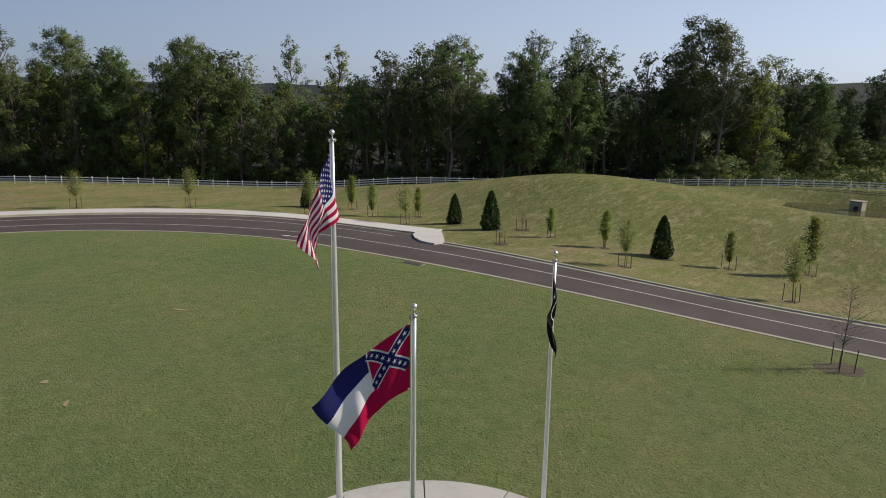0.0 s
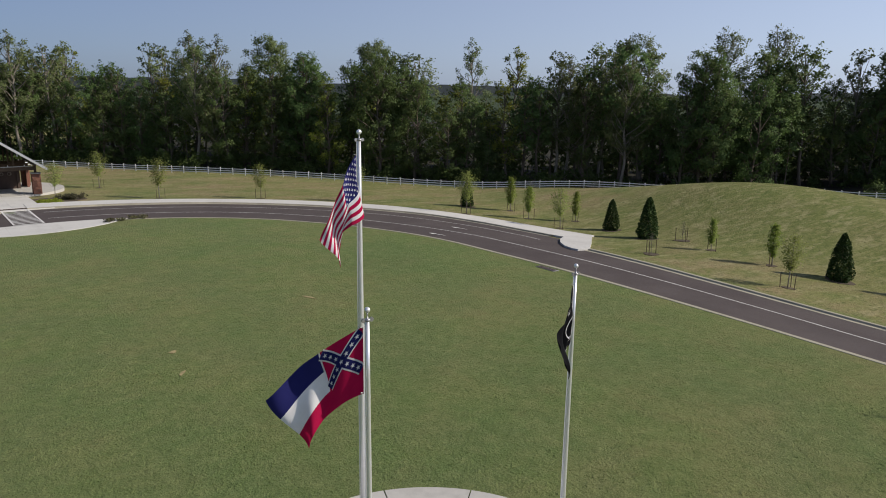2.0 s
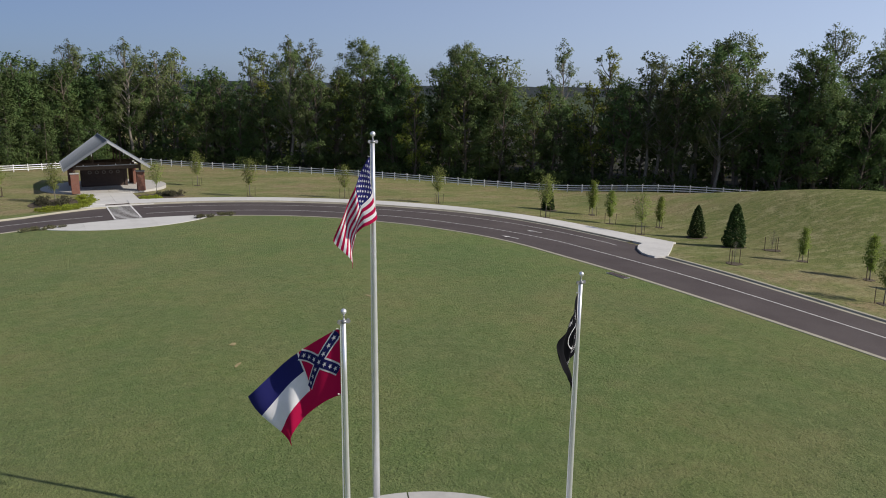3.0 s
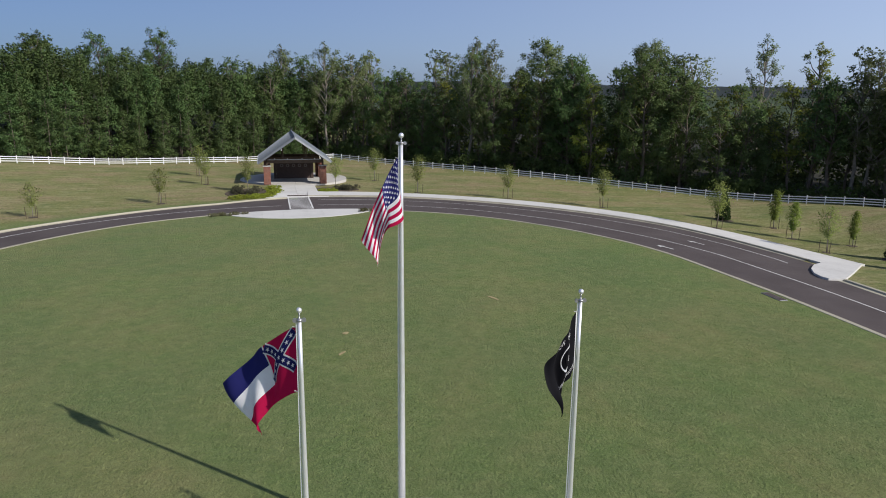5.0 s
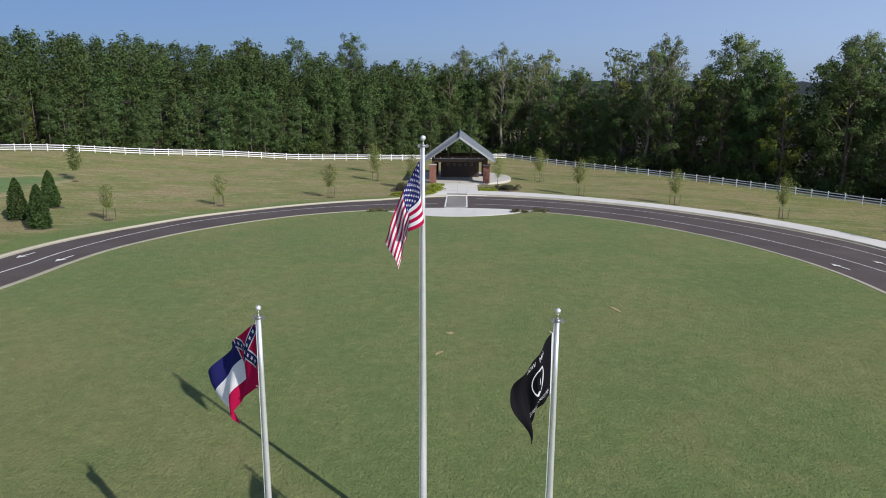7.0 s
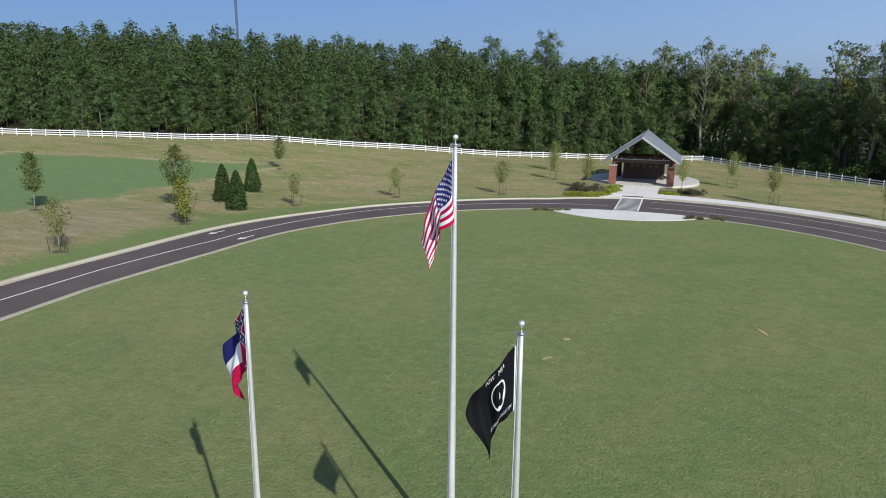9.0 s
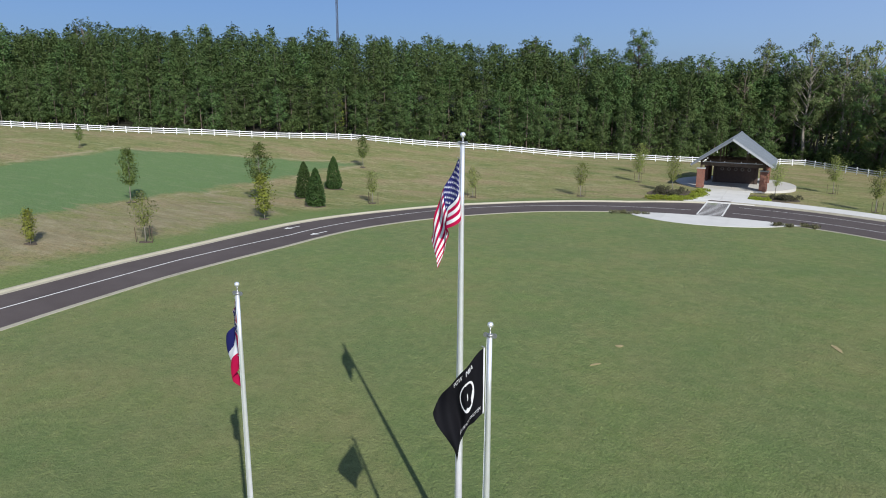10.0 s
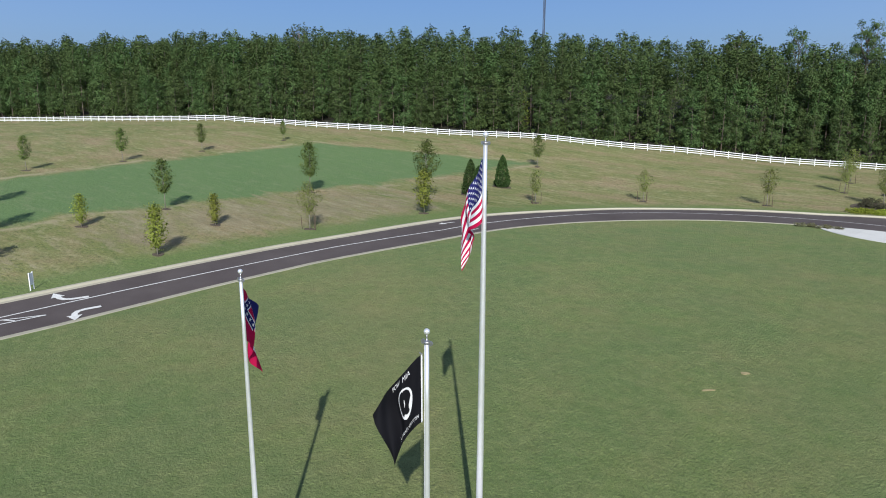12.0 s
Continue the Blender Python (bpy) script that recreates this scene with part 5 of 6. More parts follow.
# ---- pavilion ----
def pavilion():
    cx, z0 = 0.3, FLOOR_Z
    root = thing("pavilion", Matrix.Translation((cx, 96.5, z0)), "open gabled pavilion with brick piers and grey metal roof", "pavilion")

    def bx(name, x0, x1, y0, y1, za, zb, mat, label="", parent=root, bevel=0.015):
        return part(name, box(name, x0, x1, y0 - 96.5, y1 - 96.5, za, zb, mat, bevel), parent, label)

    # piers with caps and posts
    for x in (-4.2, 4.2):
        for y, h in ((91.6, 2.85), (101.6, 2.85)):
            p = bx("pier", x - 0.52, x + 0.52, y - 0.5, y + 0.5, 0, h - 0.12, BRICKWALL, "red brick pier")
            bx("cap", x - 0.6, x + 0.6, y - 0.58, y + 0.58, h - 0.117, h, TRIM, "pale stone cap", p)
            bx("post", x - 0.14, x + 0.14, y - 0.14, y + 0.14, h + 0.003, 3.75, TIMBER, "brown timber post")
    ridge_z, eave_z, half = 7.4, 3.45, 5.5
    yf_e, yb_e, yf_r, yb_r = 90.2, 103.2, 87.6, 104.6
    for s in (-1, 1):
        slope = Vector((half, 0, eave_z - ridge_z)).normalized()
        up = Vector((-slope.z, 0, slope.x))
        top = [Vector((0, yf_r - 96.5, ridge_z)), Vector((s * half, yf_e - 96.5, eave_z)), Vector((s * half, yb_e - 96.5, eave_z)), Vector((0, yb_r - 96.5, ridge_z))]
        bm = bmesh.new()
        f = bm.faces.new([bm.verts.new(v) for v in top])
        ex = bmesh.ops.extrude_face_region(bm, geom=[f])
        for v in ex["geom"]:
            if isinstance(v, bmesh.types.BMVert):
                v.co.z -= 0.16
        bmesh.ops.recalc_face_normals(bm, faces=bm.faces[:])
        roof = part("roof", bm_mesh("roof", bm, ROOFMETAL), root, "grey standing-seam metal roof slope")
        n = 34
        for k in range(n + 1):
            a = top[0].lerp(top[3], k / n)
            b = top[1].lerp(top[2], k / n)
            d = (b - a).normalized()
            nrm = Vector((s * 0.6, 0, 0.8))
            w = Vector((0, 0.016, 0))
            q = [a - w, a + w, b + w, b - w]
            vs = [p + nrm * 0.002 for p in q] + [p + nrm * 0.055 for p in q]
            part("seam", mesh_of("seam", vs, [(4, 5, 6, 7), (0, 1, 5, 4), (1, 2, 6, 5), (2, 3, 7, 6), (3, 0, 4, 7)], [ROOFMETAL]), roof)
        # barge boards and underside
        for ya, yb_ in ((yf_r, yf_e), (yb_r, yb_e)):
            out = -1 if ya < 96 else 1
            a, b = Vector((0, ya - 96.5 + 0.05 * out, ridge_z + 0.03)), Vector((s * half, yb_ - 96.5 + 0.05 * out, eave_z + 0.03))
            th, dp = Vector((0, 0.06 * out, 0)), Vector((0, 0, -0.34))
            vs = [a, b, b + dp, a + dp, a + th, b + th, b + dp + th, a + dp + th]
            part("barge_board", mesh_of("barge_board", vs, [(0, 1, 2, 3), (7, 6, 5, 4), (0, 4, 5, 1), (1, 5, 6, 2), (2, 6, 7, 3), (3, 7, 4, 0)], [FASCIA]), roof, "grey metal barge board")
        under = [p + Vector((0, 0.12 if p.y < 0 else -0.12, -0.165)) for p in top]
        part("soffit", mesh_of("soffit", under, [(0, 1, 2, 3)], [TIMBER]), roof, "brown board soffit")
        vs, fs = tube([top[1] + Vector((s * 0.06, 0, -0.05)), top[2] + Vector((s * 0.06, 0, -0.05))], [0.08, 0.08], 8)
        part("rain_gutter", mesh_of("rain_gutter", vs, fs, [TRIM]), roof, "pale metal rain gutter")
        # plates along the eaves
        bx("eave_beam", s * 4.2 - 0.13, s * 4.2 + 0.13, 91.0, 102.2, 3.76, 4.1, TIMBER, "brown timber eave beam")
    part("ridge_cap", mesh_of("ridge_cap", *tube([(0, yf_r - 96.55, ridge_z + 0.02), (0, yb_r - 96.45, ridge_z + 0.02)], [0.1, 0.1], 8), [ROOFMETAL]), root, "grey metal ridge cap")
    for y in (91.6, 96.6, 101.6):
        bx("tie_beam", -4.05, 4.05, y - 0.13, y + 0.13, 3.2, 3.7, TIMBER, "deep brown timber tie beam")
        for x in (-1.75, 1.75):
            bx("king_post", x - 0.09, x + 0.09, y - 0.09, y + 0.09, 3.705, 6.0, TIMBER, "brown timber truss post")
        for s in (-1, 1):
            vs, fs = tube([(s * 0.05, y - 96.5, 7.2), (s * 5.0, y - 96.5, 3.62)], [0.13, 0.13], 6)
            part("rafter", mesh_of("rafter", vs, fs, [TIMBER]), root, "brown timber rafter")
    bx("ledge", -3.9, 3.9, 91.35, 91.47, 3.705, 3.8, TRIM, "pale ledge on the tie beam")
    for x in (-3.0, -1.1, 1.1, 3.0):
        vs, fs = tube([(x, 91.40 - 96.5, 3.81), (x, 91.40 - 96.5, 3.95)], [0.07, 0.05], 8)
        part("spot_lamp", mesh_of("spot_lamp", vs, fs, [WHITE]), root, "small white spot lamp")
    for s in (-1, 1):
        vs, fs = tube([(s * 2.0, yf_e - 1.4 - 96.5, 5.8), (s * 2.0, yf_e - 1.4 - 96.5, 5.3)], [0.09, 0.07], 6)
        part("bracket", mesh_of("bracket", vs, fs, [TRIM]), root, "pale bracket end")
    # memorial wall with round plaques
    wall = bx("wall", -2.75, 2.75, 98.6, 98.95, 0, 2.75, DARKWALL, "dark brown memorial wall")
    bx("coping", -2.85, 2.85, 98.5, 99.05, 2.753, 2.85, DARKWALL, "dark coping", wall)
    for s in (-1, 1):
        bx("buttress", s * 2.75 - 0.2 + (0.21 if s > 0 else -0.21), s * 2.75 + 0.2 + (0.21 if s > 0 else -0.21), 98.45, 99.1, 0, 2.75, DARKWALL, "dark wall end", wall)
    for k in range(5):
        bm = bmesh.new()
        bmesh.ops.create_cone(bm, cap_ends=True, segments=20, radius1=0.27, radius2=0.24, depth=0.05)
        bmesh.ops.rotate(bm, verts=bm.verts[:], cent=(0, 0, 0), matrix=Matrix.Rotation(radians(90), 3, "X"))
        bmesh.ops.translate(bm, verts=bm.verts[:], vec=(-1.9 + 0.95 * k, 98.57 - 96.5, 2.1))
        pq = part("plaque", bm_mesh("plaque", bm, PLAQUE), wall, "round bronze-grey plaque")
        bm = bmesh.new()
        bmesh.ops.create_cone(bm, cap_ends=True, segments=16, radius1=0.15, radius2=0.13, depth=0.04)
        bmesh.ops.rotate(bm, verts=bm.verts[:], cent=(0, 0, 0), matrix=Matrix.Rotation(radians(90), 3, "X"))
        bmesh.ops.translate(bm, verts=bm.verts[:], vec=(-1.9 + 0.95 * k, 98.53 - 96.5, 2.1))
        part("boss", bm_mesh("boss", bm, DARKWALL), pq)
    # benches of the same dark stone against the rear piers
    for x in (-4.2, 4.2):
        bx("side_wall", x - 0.15, x + 0.15, 99.4, 101.0, 0, 2.6, BRICKWALL, "red brick side wall")


def brickwall_mat():
    m = Mat("brickwork", 0.85, 0.0, 0.2)
    tc = m.n("ShaderNodeTexCoord")
    mp = m.n("ShaderNodeMapping")
    mp.inputs["Rotation"].default_value = (radians(90), 0, 0)
    m.link(tc.outputs["Object"], mp.inputs["Vector"])
    br = m.n("ShaderNodeTexBrick", Color1=(0.150, 0.058, 0.040, 1), Color2=(0.215, 0.080, 0.055, 1), Mortar=(0.22, 0.17, 0.14, 1), Scale=1.0, Mortar_Size=0.008, Brick_Width=0.22, Row_Height=0.075)
    m.link(mp.outputs[0], br.inputs["Vector"])
    m.color(br.outputs["Color"])
    m.bump(br.outputs["Fac"], 0.4, -0.006)
    return m.m


BRICKWALL = brickwall_mat()
PLAQUE = plain("bronze_plaque", (0.16, 0.14, 0.12), 0.5, 0.5, var=0.3, scale=12)
pavilion()


# ---- planting beds ----
DRYJUNIPER = leaf_mat("dry_juniper_leaves", (0.085, 0.085, 0.040), (0.210, 0.205, 0.115), 0.3, 0.04)
GREYBRUSH = leaf_mat("grey_brown_twiggy_leaves", (0.050, 0.050, 0.030), (0.130, 0.125, 0.075), 0.3, 0.04)


def shrub_mesh(name, seed, rx, ry, h, n, card, leaf, flat=0.3):
    """A low spreading shrub: mounded leaf clumps with a ragged outline."""
    rs = np.random.RandomState(seed)
    k = max(4, int(rx * ry * 6))
    cs = np.stack([rs.uniform(-0.8, 0.8, k) * rx, rs.uniform(-0.8, 0.8, k) * ry, rs.uniform(0.1, 0.65, k) * h], 1)
    pts = in_balls(cs, rs.uniform(0.25, 0.5, k) * min(rx, ry) * 1.3, n, rs, 0.7)
    pts = pts[pts[:, 2] > 0.02]
    return quads_mesh(name, cards(pts, card, flat, rs=rs), leaf)


def shrub(x, y, turn, scale, me, name, label, category, group):
    ob = new(name, me)
    ob.matrix_basis = Matrix.Translation((x, y, gz(x, y) + 0.02)) @ pose(0, 0, 0, 0, 0, turn) @ Matrix.Diagonal((scale, scale, scale, 1))
    return tagged(ob, label, category, group)


JUNIPER = [shrub_mesh("juniper", 300 + k, 0.9, 0.7, 0.5, 420, 0.08, DRYJUNIPER) for k in range(3)]
DARKBUSH = [shrub_mesh("bush", 310 + k, 0.9, 0.8, 0.8, 480, 0.07, GREYBRUSH) for k in range(3)]
GOLD = [shrub_mesh("gold", 320 + k, 0.6, 0.55, 0.42, 1500, 0.05, GROUNDCOVER) for k in range(3)]


def blob(cx, cy, rx, ry, turn, n, seed, wob=0.2):
    r = random.Random(seed)
    ph = [r.uniform(0, 6.28) for _ in range(3)]
    out = []
    for k in range(n):
        a = 2 * math.pi * k / n
        s = 1 + wob * (0.5 * math.sin(2 * a + ph[0]) + 0.35 * math.sin(3 * a + ph[1]) + 0.3 * math.sin(5 * a + ph[2]))
        x, y = rx * s * math.cos(a), ry * s * math.sin(a)
        out.append((cx + x * math.cos(turn) - y * math.sin(turn), cy + x * math.sin(turn) + y * math.cos(turn)))
    return out


def bed(cx, cy, rx, ry, turn, seed, label="dark mulch planting bed"):
    tagged(new("planting_bed", patch("planting_bed", blob(cx, cy, rx, ry, turn, 28, seed, 0.12), 0.05, MULCH, 0.08)), label, "planting bed", "planting beds", "structure")


bed(-6.0, 82.0, 3.3, 5.0, 0.35, 1, "mulch bed with gold and dark shrubs beside the path")
bed(5.9, 85.2, 3.2, 3.0, -0.3, 2, "mulch bed with gold and dark shrubs beside the path")
rb = random.Random(31)
for k in range(44):  # gold edging along the left bed's kerb side
    f = k / 43
    x, y = -8.0 + 5.0 * min(1, f * 1.5), 76.6 + (1.2 * min(1, f * 1.5)) + max(0, f - 0.55) * 22
    shrub(x + rb.uniform(-0.4, 0.4), y + rb.uniform(-0.3, 0.8), rb.uniform(0, 360), rb.uniform(1.1, 1.5), rb.choice(GOLD), "shrub", "low golden-green shrub edging a bed", "shrub", "golden shrubs")
for k in range(16):
    shrub(3.6 + rb.uniform(0, 2.2), 81.6 + rb.uniform(0, 2.0), rb.uniform(0, 360), rb.uniform(1.0, 1.4), rb.choice(GOLD), "shrub", "low golden-green shrub edging a bed", "shrub", "golden shrubs")
for k in range(20):
    shrub(-6.6 + rb.uniform(-1.9, 1.6), 81.8 + rb.uniform(-1.6, 4.0), rb.uniform(0, 360), rb.uniform(0.8, 1.2), rb.choice(DARKBUSH), "shrub", "dark green mounded shrub in mulch", "shrub", "dark shrubs")
for k in range(15):
    shrub(6.8 + rb.uniform(-1.2, 2.0), 84.6 + rb.uniform(-1.6, 2.5), rb.uniform(0, 360), rb.uniform(0.8, 1.2), rb.choice(DARKBUSH), "shrub", "dark green mounded shrub in mulch", "shrub", "dark shrubs")
for k in range(7):
    shrub(-9.6 + 0.5 * k + rb.uniform(-0.2, 0.2), 63.0 + 0.12 * k + rb.uniform(-0.5, 0.5), rb.uniform(0, 360), rb.uniform(0.7, 1.1), rb.choice(JUNIPER), "shrub", "low grey-green juniper at the crescent's tip", "shrub", "junipers")
    shrub(6.9 + 0.55 * k + rb.uniform(-0.2, 0.2), 63.0 + 0.1 * k + rb.uniform(-0.5, 0.5), rb.uniform(0, 360), rb.uniform(0.7, 1.1), rb.choice(JUNIPER), "shrub", "low grey-green juniper at the crescent's tip", "shrub", "junipers")


# ---- young trees ----
def small(seed, h, w, bottom, leaf, twigs=60, leaves=26, card=0.055, spray=0.13, peak=0.35):
    """A young tree: slim trunk, many thin upswept twigs, fine leaves scattered along them. peak: where the crown is widest."""
    rs, r = np.random.RandomState(seed), random.Random(seed)
    stem = [Vector((0.05 * math.sin(z * 1.1 + seed), 0.05 * math.cos(z * 0.9 + seed), z)) for z in np.linspace(0, h * 0.97, 8)]
    tubes = [tube(stem, [0.055 * (1 - 0.12 * k) for k in range(8)], 6)]
    pts = []
    for k in range(twigs):
        f = (k + r.random()) / twigs
        wide = w * (f / peak if f < peak else ((1 - f) / (1 - peak)) ** 0.8) ** 0.6 * r.uniform(0.55, 1.1) + 0.06
        z = h * (bottom + (1 - bottom) * f)
        z0 = max(h * bottom * 0.9, z - wide * r.uniform(0.3, 0.9))
        a = 2.399 * k + r.uniform(-0.6, 0.6)
        t = min(z0 / (h * 0.97), 0.999) * 7
        p0 = stem[int(t)].lerp(stem[int(t) + 1], t - int(t))
        end = Vector((wide * math.cos(a), wide * math.sin(a), z))
        tubes.append(tube([p0, p0.lerp(end, 0.5) + Vector((0, 0, 0.04)), end], [0.011, 0.007, 0.003], 3, False))
        if leaves:
            s = rs.uniform(0.25, 1.08, (leaves, 1))
            pts.append(np.asarray(p0) * (1 - s) + np.asarray(end) * s + rs.normal(size=(leaves, 3)) * spray * (0.5 + 0.7 * s))
    v, fc = join(tubes)
    return mesh_of("sapling_trunk", v, fc, [PALEBARK], smooth=True), quads_mesh("sapling_crown", *sapling_leaves(np.concatenate(pts), card, rs, leaf, h))


def sapling_leaves(pts, card, rs, leaf, h):
    tris, soft = blades(cards(pts, card, 0.2, 0.8, rs=rs, tri=True), (0, 0, h * 0.25))
    return tris, leaf, soft


def cone_shrub(seed, h, w):
    """A clipped-looking conical holly, dense to the ground."""
    rs = np.random.RandomState(seed)
    n = 4600
    f = rs.uniform(0, 1, n) ** 1.25
    a = rs.uniform(0, 2 * math.pi, n)
    prof = (1 - f) ** 0.55 * (0.9 + 0.1 * np.sin(5 * a + 9 * f + seed)) * np.minimum(1, 0.72 + f * 2.2)
    rad = w * prof * rs.uniform(0.72, 1.06, n)
    pts = np.stack([rad * np.cos(a), rad * np.sin(a), f * h + 0.08 + rs.uniform(-0.08, 0.08, n)], 1)
    v, fc = tube([(0, 0, -0.1), (0, 0, h * 0.85)], [0.08, 0.02], 6)
    return mesh_of("holly_trunk", v, fc, [BARK]), quads_mesh("holly_crown", cards(pts, 0.10, 0.2, rs=rs), HOLLY)


GOLDLEAF = leaf_mat("golden_leaves", (0.180, 0.215, 0.036), (0.350, 0.380, 0.085), 0.5, 0.05)
OAKYOUNG = leaf_mat("young_oak_leaves", (0.095, 0.145, 0.038), (0.225, 0.285, 0.080), 0.5, 0.06)
YOUNGLEAF = leaf_mat("young_green_leaves", (0.125, 0.175, 0.036), (0.290, 0.340, 0.080), 0.5, 0.05)
FEATHERLEAF = leaf_mat("pale_feathery_leaves", (0.165, 0.205, 0.052), (0.340, 0.385, 0.125), 0.5, 0.05)
FEATHER = [small(400 + k, 4.5, 1.35, 0.38, FEATHERLEAF, 48, 30, 0.066, 0.19, 0.6) for k in range(4)]
LEAFY = [small(410 + k, 4.2, 0.72, 0.25, YOUNGLEAF, 55, 40, 0.07, 0.13, 0.4) for k in range(3)]
GOLDEN = [small(420 + k, 4.0, 0.85, 0.18, GOLDLEAF, 48, 32, 0.085, 0.19, 0.42) for k in range(2)]
DARKYOUNG = [small(430 + k, 5.5, 1.35, 0.36, OAKYOUNG, 52, 50, 0.07, 0.13, 0.36) for k in range(3)]
BARE = [small(440 + k, 4.9, 1.55, 0.30, GREYGREEN, 110, 2, 0.045, 0.15, 0.45) for k in range(1)]
CONES = [cone_shrub(450 + k, 4.0, 1.2) for k in range(3)]
STAKE = bm_mesh("stake", box_bm(bmesh.new(), -0.025, 0.025, -0.025, 0.025, -0.2, 1.35, 0.005), TIMBER)


def young(kind, x, y, h, native, label, group, stakes=0, mulch=0.5):
    rr = random.Random(int(x * 100) + int(y * 37))
    root = plant("young_tree", kind, x, y, rr.uniform(0, 360), h / native, label, "tree", group, 0.03)
    for k in range(stakes):
        a = 6.28 * k / max(stakes, 1) + rr.uniform(0, 1)
        s = native / h
        part("stake", STAKE, root, "thin brown support stake", Matrix.Diagonal((s, s, s, 1)) @ pose(0.7 * math.cos(a), 0.7 * math.sin(a), 0, rr.uniform(-3, 3), rr.uniform(-3, 3), 0))
    if mulch:
        tagged(new("mulch_ring", patch("mulch_ring", blob(x, y, mulch, mulch, 0, 14, int(x * 10) + 7, 0.25), 0.035, MULCH, 0.05)), "dark mulch round a young tree's foot", "mulch", "mulch rings", "structure")
    return root


for x, y, h, k in ((29.2, 75.2, 4.7, 0), (39.8, 67.0, 5.0, 1), (47.4, 52.6, 5.5, 2), (51.6, 40.2, 4.6, 3), (17.4, 81.1, 5.2, 1), (13.5, 98.2, 5.4, 0), (-16.9, 74.3, 4.5, 0), (-12.9, 92.4, 4.5, 2), (-29.2, 66.8, 3.9, 3), (-37.5, 55.5, 3.9, 1), (-41.2, 24.9, 4.3, 3), (45.4, 9.7, 4.3, 1), (44.1, -4.2, 4.7, 1), (-14.8, 103.6, 5.0, 0)):
    young(FEATHER[k], x, y, h, 4.5, "thin feathery yellow-green young tree with pale trunk", "young trees", 3)
for x, y, h, k in ((55.7, 53.2, 4.6, 0), (53.5, 47.4, 4.2, 1), (57.7, 43.2, 3.8, 2), (53.1, 21.3, 3.2, 0), (52.5, 14.8, 3.9, 1), (55.8, 3.5, 3.6, 2), (58.8, -3.0, 5.5, 0)):
    young(LEAFY[k], x, y, h, 4.2, "slim green young tree with support stakes", "young trees", 2)
for x, y, h, k in ((6.2, 88.8, 4.4, 1), (-6.6, 83.8, 4.9, 0)):
    young(FEATHER[2 * k + 1], x, y, h, 4.5, "yellow-green young tree in the mulch bed", "young trees", 0, 0)
for x, y, h, k in ((-40.5, 39.3, 4.6, 0), (-41.3, 10.5, 3.9, 1), (-53.3, 9.4, 2.9, 0), (-47.4, 18.9, 2.9, 1)):
    young(GOLDEN[k], x, y, h, 4.0, "dense golden-green young tree in worn grass", "young trees", 0)
for x, y, h, k in ((-46.8, 46.2, 7.0, 0), (-56.4, 36.4, 5.9, 1), (-55.9, 18.3, 5.0, 2), (-54.7, 80.2, 5.1, 0), (-95.0, 59.5, 3.5, 1), (-90.2, 41.2, 4.2, 2), (-86.7, 27.5, 4.5, 0), (-86.1, 15.3, 4.3, 1), (-55.5, 2.3, 5.4, 1), (-66.9, 5.4, 5.2, 2), (-46.1, -1.1, 4.2, 0)):
    young(DARKYOUNG[k], x, y, h, 5.5, "dark green young oak with a bare lower trunk", "young oaks", 0)
young(BARE[0], 27.9, -9.5, 4.9, 4.9, "nearly bare grey young tree in a mulch ring with stakes", "young trees", 3, 1.2)
for x, y, h in ((45.1, 22.6, 2.1), (55.4, 26.1, 2.2)):
    young(BARE[0], x, y, h, 4.9, "small leafless staked sapling", "young trees", 3, 0.8)
for x, y, h, k in ((52.4, 58.5, 3.5, 0), (56.0, 36.1, 3.6, 1), (53.8, 29.4, 4.4, 2), (54.1, 9.5, 4.1, 0), (-46.3, 53.7, 4.3, 1), (-41.5, 49.6, 4.3, 2), (-47.6, 61.9, 4.2, 0)):
    young(CONES[k], x, y, h, 4.0, "dense dark conical holly, foliage to the ground", "conical hollies", 0, 1.25)


# ---- small things ----
def sign_board():
    x, y = -38.6, 0.7
    root = thing("sign", Matrix.Translation((x, y, gz(x, y))) @ pose(0, 0, 0, 0, 0, -48), "small white roadside sign on two posts", "sign")
    for s in (-0.2, 0.2):
        part("post", box("post", s - 0.03, s + 0.03, -0.03, 0.03, -0.2, 1.2, WHITE, 0.005), root)
    b = part("board", box("board", -0.17, 0.17, -0.028, 0.028, 0.35, 1.15, WHITE, 0.01), root)
    for k in range(4):
        part("text_bar", box("text_bar", -0.12, 0.12, -0.034, -0.0285, 0.5 + 0.14 * k, 0.56 + 0.14 * k, STEEL, 0.0), b, "grey bar of unreadable text")


sign_board()


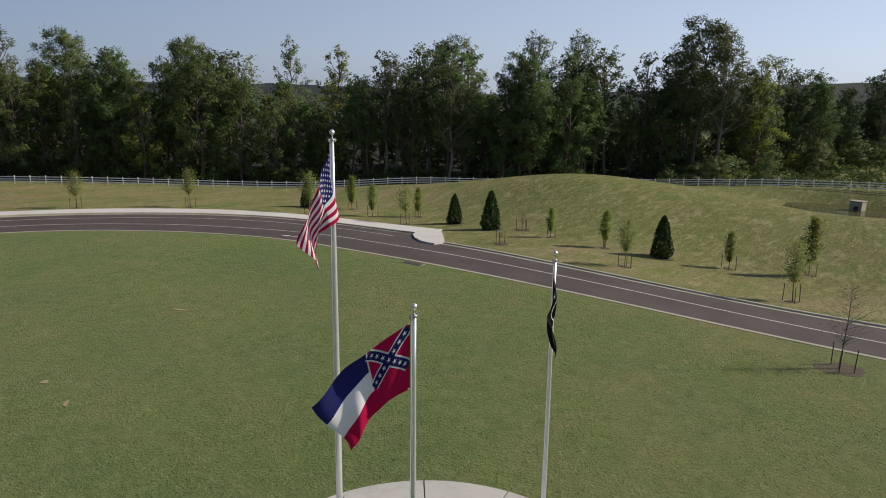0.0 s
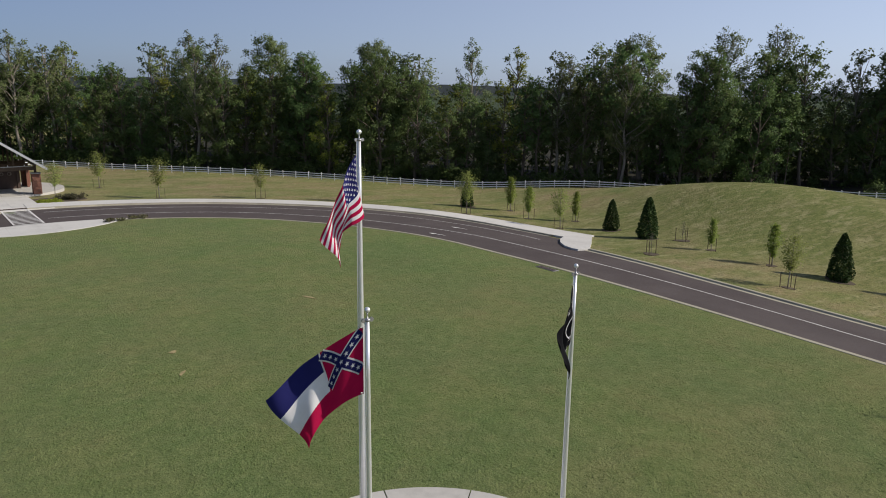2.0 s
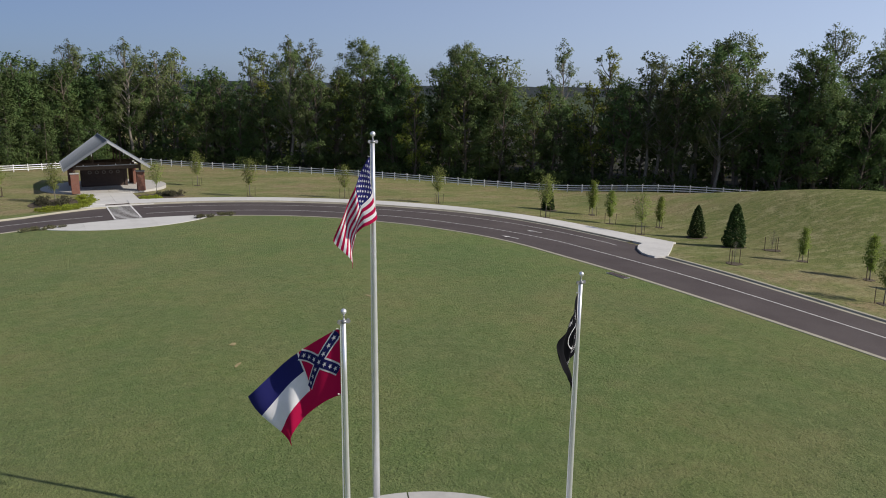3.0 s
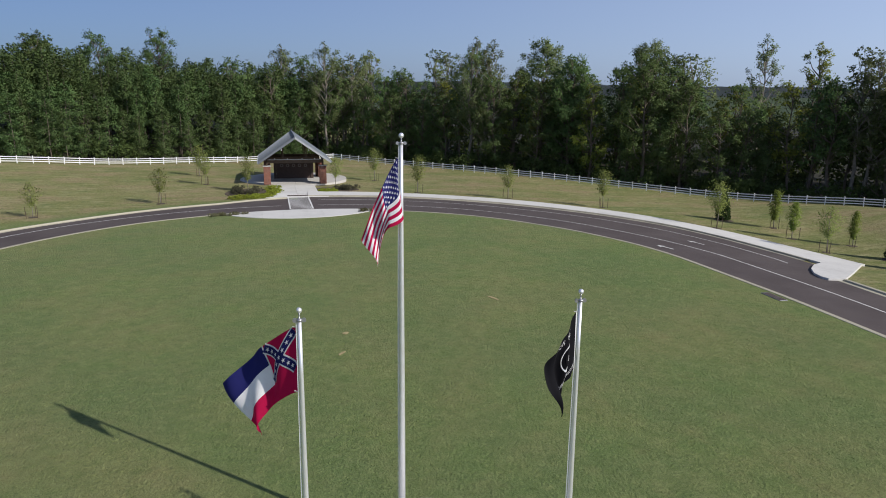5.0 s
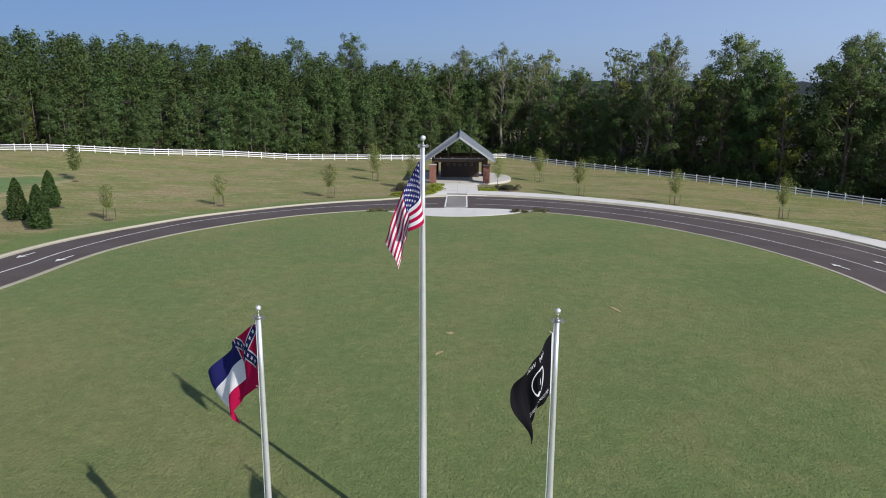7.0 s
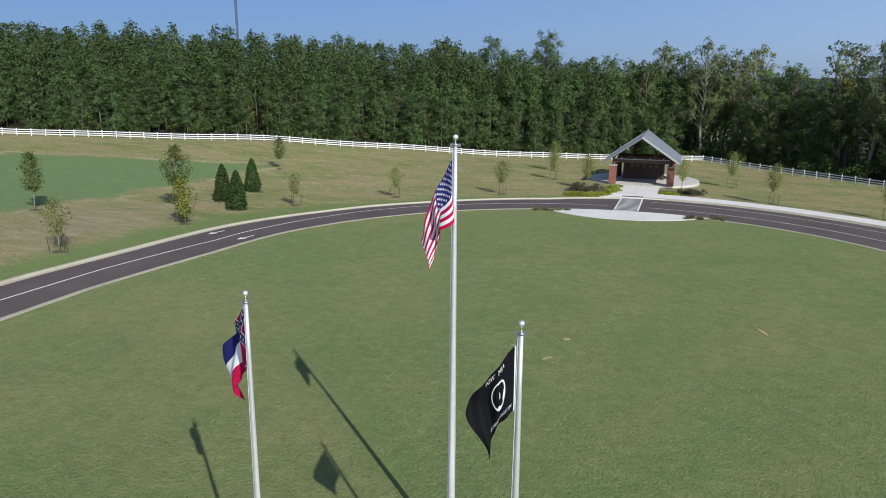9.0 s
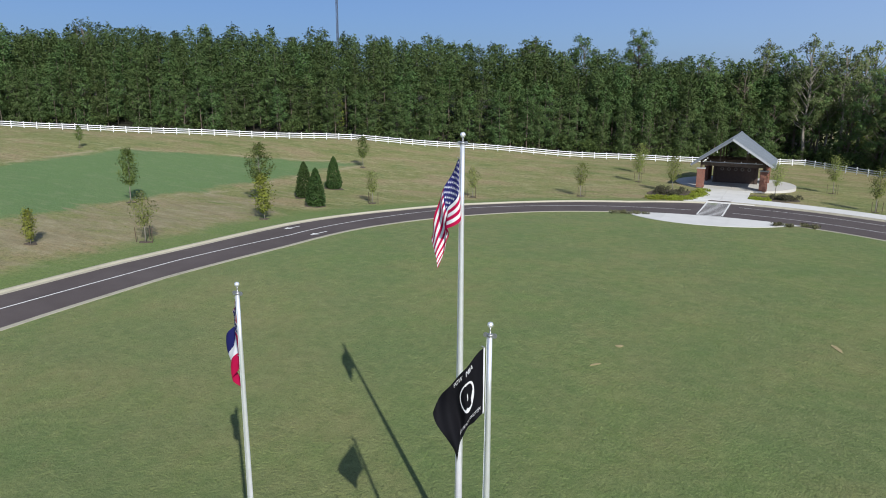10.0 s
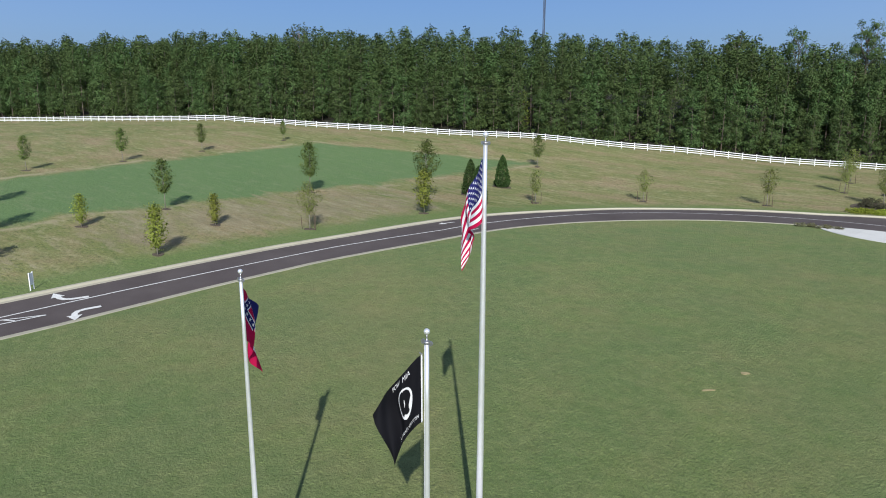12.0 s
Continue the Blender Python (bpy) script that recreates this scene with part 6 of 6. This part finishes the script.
def pond():
    z = -2.0
    me = patch("water", blob(98.5, -5, 7.0, 14.0, 0.0, 40, 4, 0.15), 0.0, WATER)
    for v in me.vertices:
        v.co.z = z
    tagged(new("water", me), "still dark pond water", "pond", kind="structure")
    x, y = 99.0, -2.2
    root = thing("outlet_box", Matrix.Translation((x, y, -2.1)) @ pose(0, 0, 0, 0, 0, -15), "grey concrete pond outlet box with round opening", "outlet box")
    part("body", box("body", -0.8, 0.8, -0.8, 0.8, -2.0, 1.3, KERB, 0.03), root)
    part("lid", box("lid", -0.9, 0.9, -0.9, 0.9, 1.303, 1.42, KERB, 0.03), root)
    # no hollow: a solid dark disc gives the pipe mouth its shade
    bm = bmesh.new()
    bmesh.ops.create_cone(bm, cap_ends=True, segments=18, radius1=0.34, radius2=0.34, depth=0.06)
    bmesh.ops.rotate(bm, verts=bm.verts[:], cent=(0, 0, 0), matrix=Matrix.Rotation(radians(90), 3, "Y"))
    bmesh.ops.translate(bm, verts=bm.verts[:], vec=(-0.81, -0.1, 0.42))
    part("opening", bm_mesh("opening", bm, DARKWALL), root, "dark disc painted as the shaded round pipe opening")


WATER = plain("pond_water", (0.075, 0.075, 0.026), 0.16, 0.0, var=0.3, scale=0.5, spec=0.12, world_space=True)
pond()


def mast():
    x, y = -372.0, 535.0
    root = thing("radio_mast", Matrix.Translation((x, y, gz(x, y))), "slender dark lattice radio mast far beyond the pines", "radio mast")
    for k in range(3):
        a = 2 * math.pi * k / 3
        vs, fs = tube([(0.9 * math.cos(a), 0.9 * math.sin(a), 0), (0.9 * math.cos(a), 0.9 * math.sin(a), 170)], [0.28, 0.28], 6)
        part("leg", mesh_of("leg", vs, fs, [MASTPAINT]), root)
    for j in range(60):
        zz = 30 + 2 * j
        a = 2 * math.pi * (j % 3) / 3
        b = 2 * math.pi * ((j + 1) % 3) / 3
        vs, fs = tube([(0.9 * math.cos(a), 0.9 * math.sin(a), zz), (0.9 * math.cos(b), 0.9 * math.sin(b), zz + 2)], [0.08, 0.08], 4)
        part("brace", mesh_of("brace", vs, fs, [MASTPAINT]), root)


mast()

DRYGRASS = plain("dry_clippings", (0.30, 0.25, 0.13), 0.95, var=0.3, scale=5, world_space=True)
for x, y, rx, ry, t_, s in ((10.8, 24.7, 0.5, 0.16, 1.9, 1), (0.35, 19.5, 0.2, 0.17, 0.2, 2), (-0.15, 16.4, 0.28, 0.1, 0.9, 3)):
    tagged(new("bare_patch", patch("bare_patch", blob(x, y, rx, ry, t_, 16, s, 0.35), 0.06, DRYGRASS, 0.02)), "small dry sandy patch in the lawn", "bare patch", "bare patches", "structure")


def storm_drain():
    x, y = 30.8, 22.2
    root = thing("storm_drain", Matrix.Translation((x, y, gz(x, y))), "dark storm drain inlet set in the lawn-side kerb", "storm drain")
    part("throat", box("throat", -0.34, 0.3, -1.0, 1.0, -0.3, 0.075, STEEL, 0.01), root, "dark iron inlet frame")
    for k in range(9):
        part("grate_bar", box("grate_bar", -0.3, 0.26, -0.9 + 0.21 * k, -0.8 + 0.21 * k, 0.078, 0.095, DARKWALL, 0.0), root)


storm_drain()
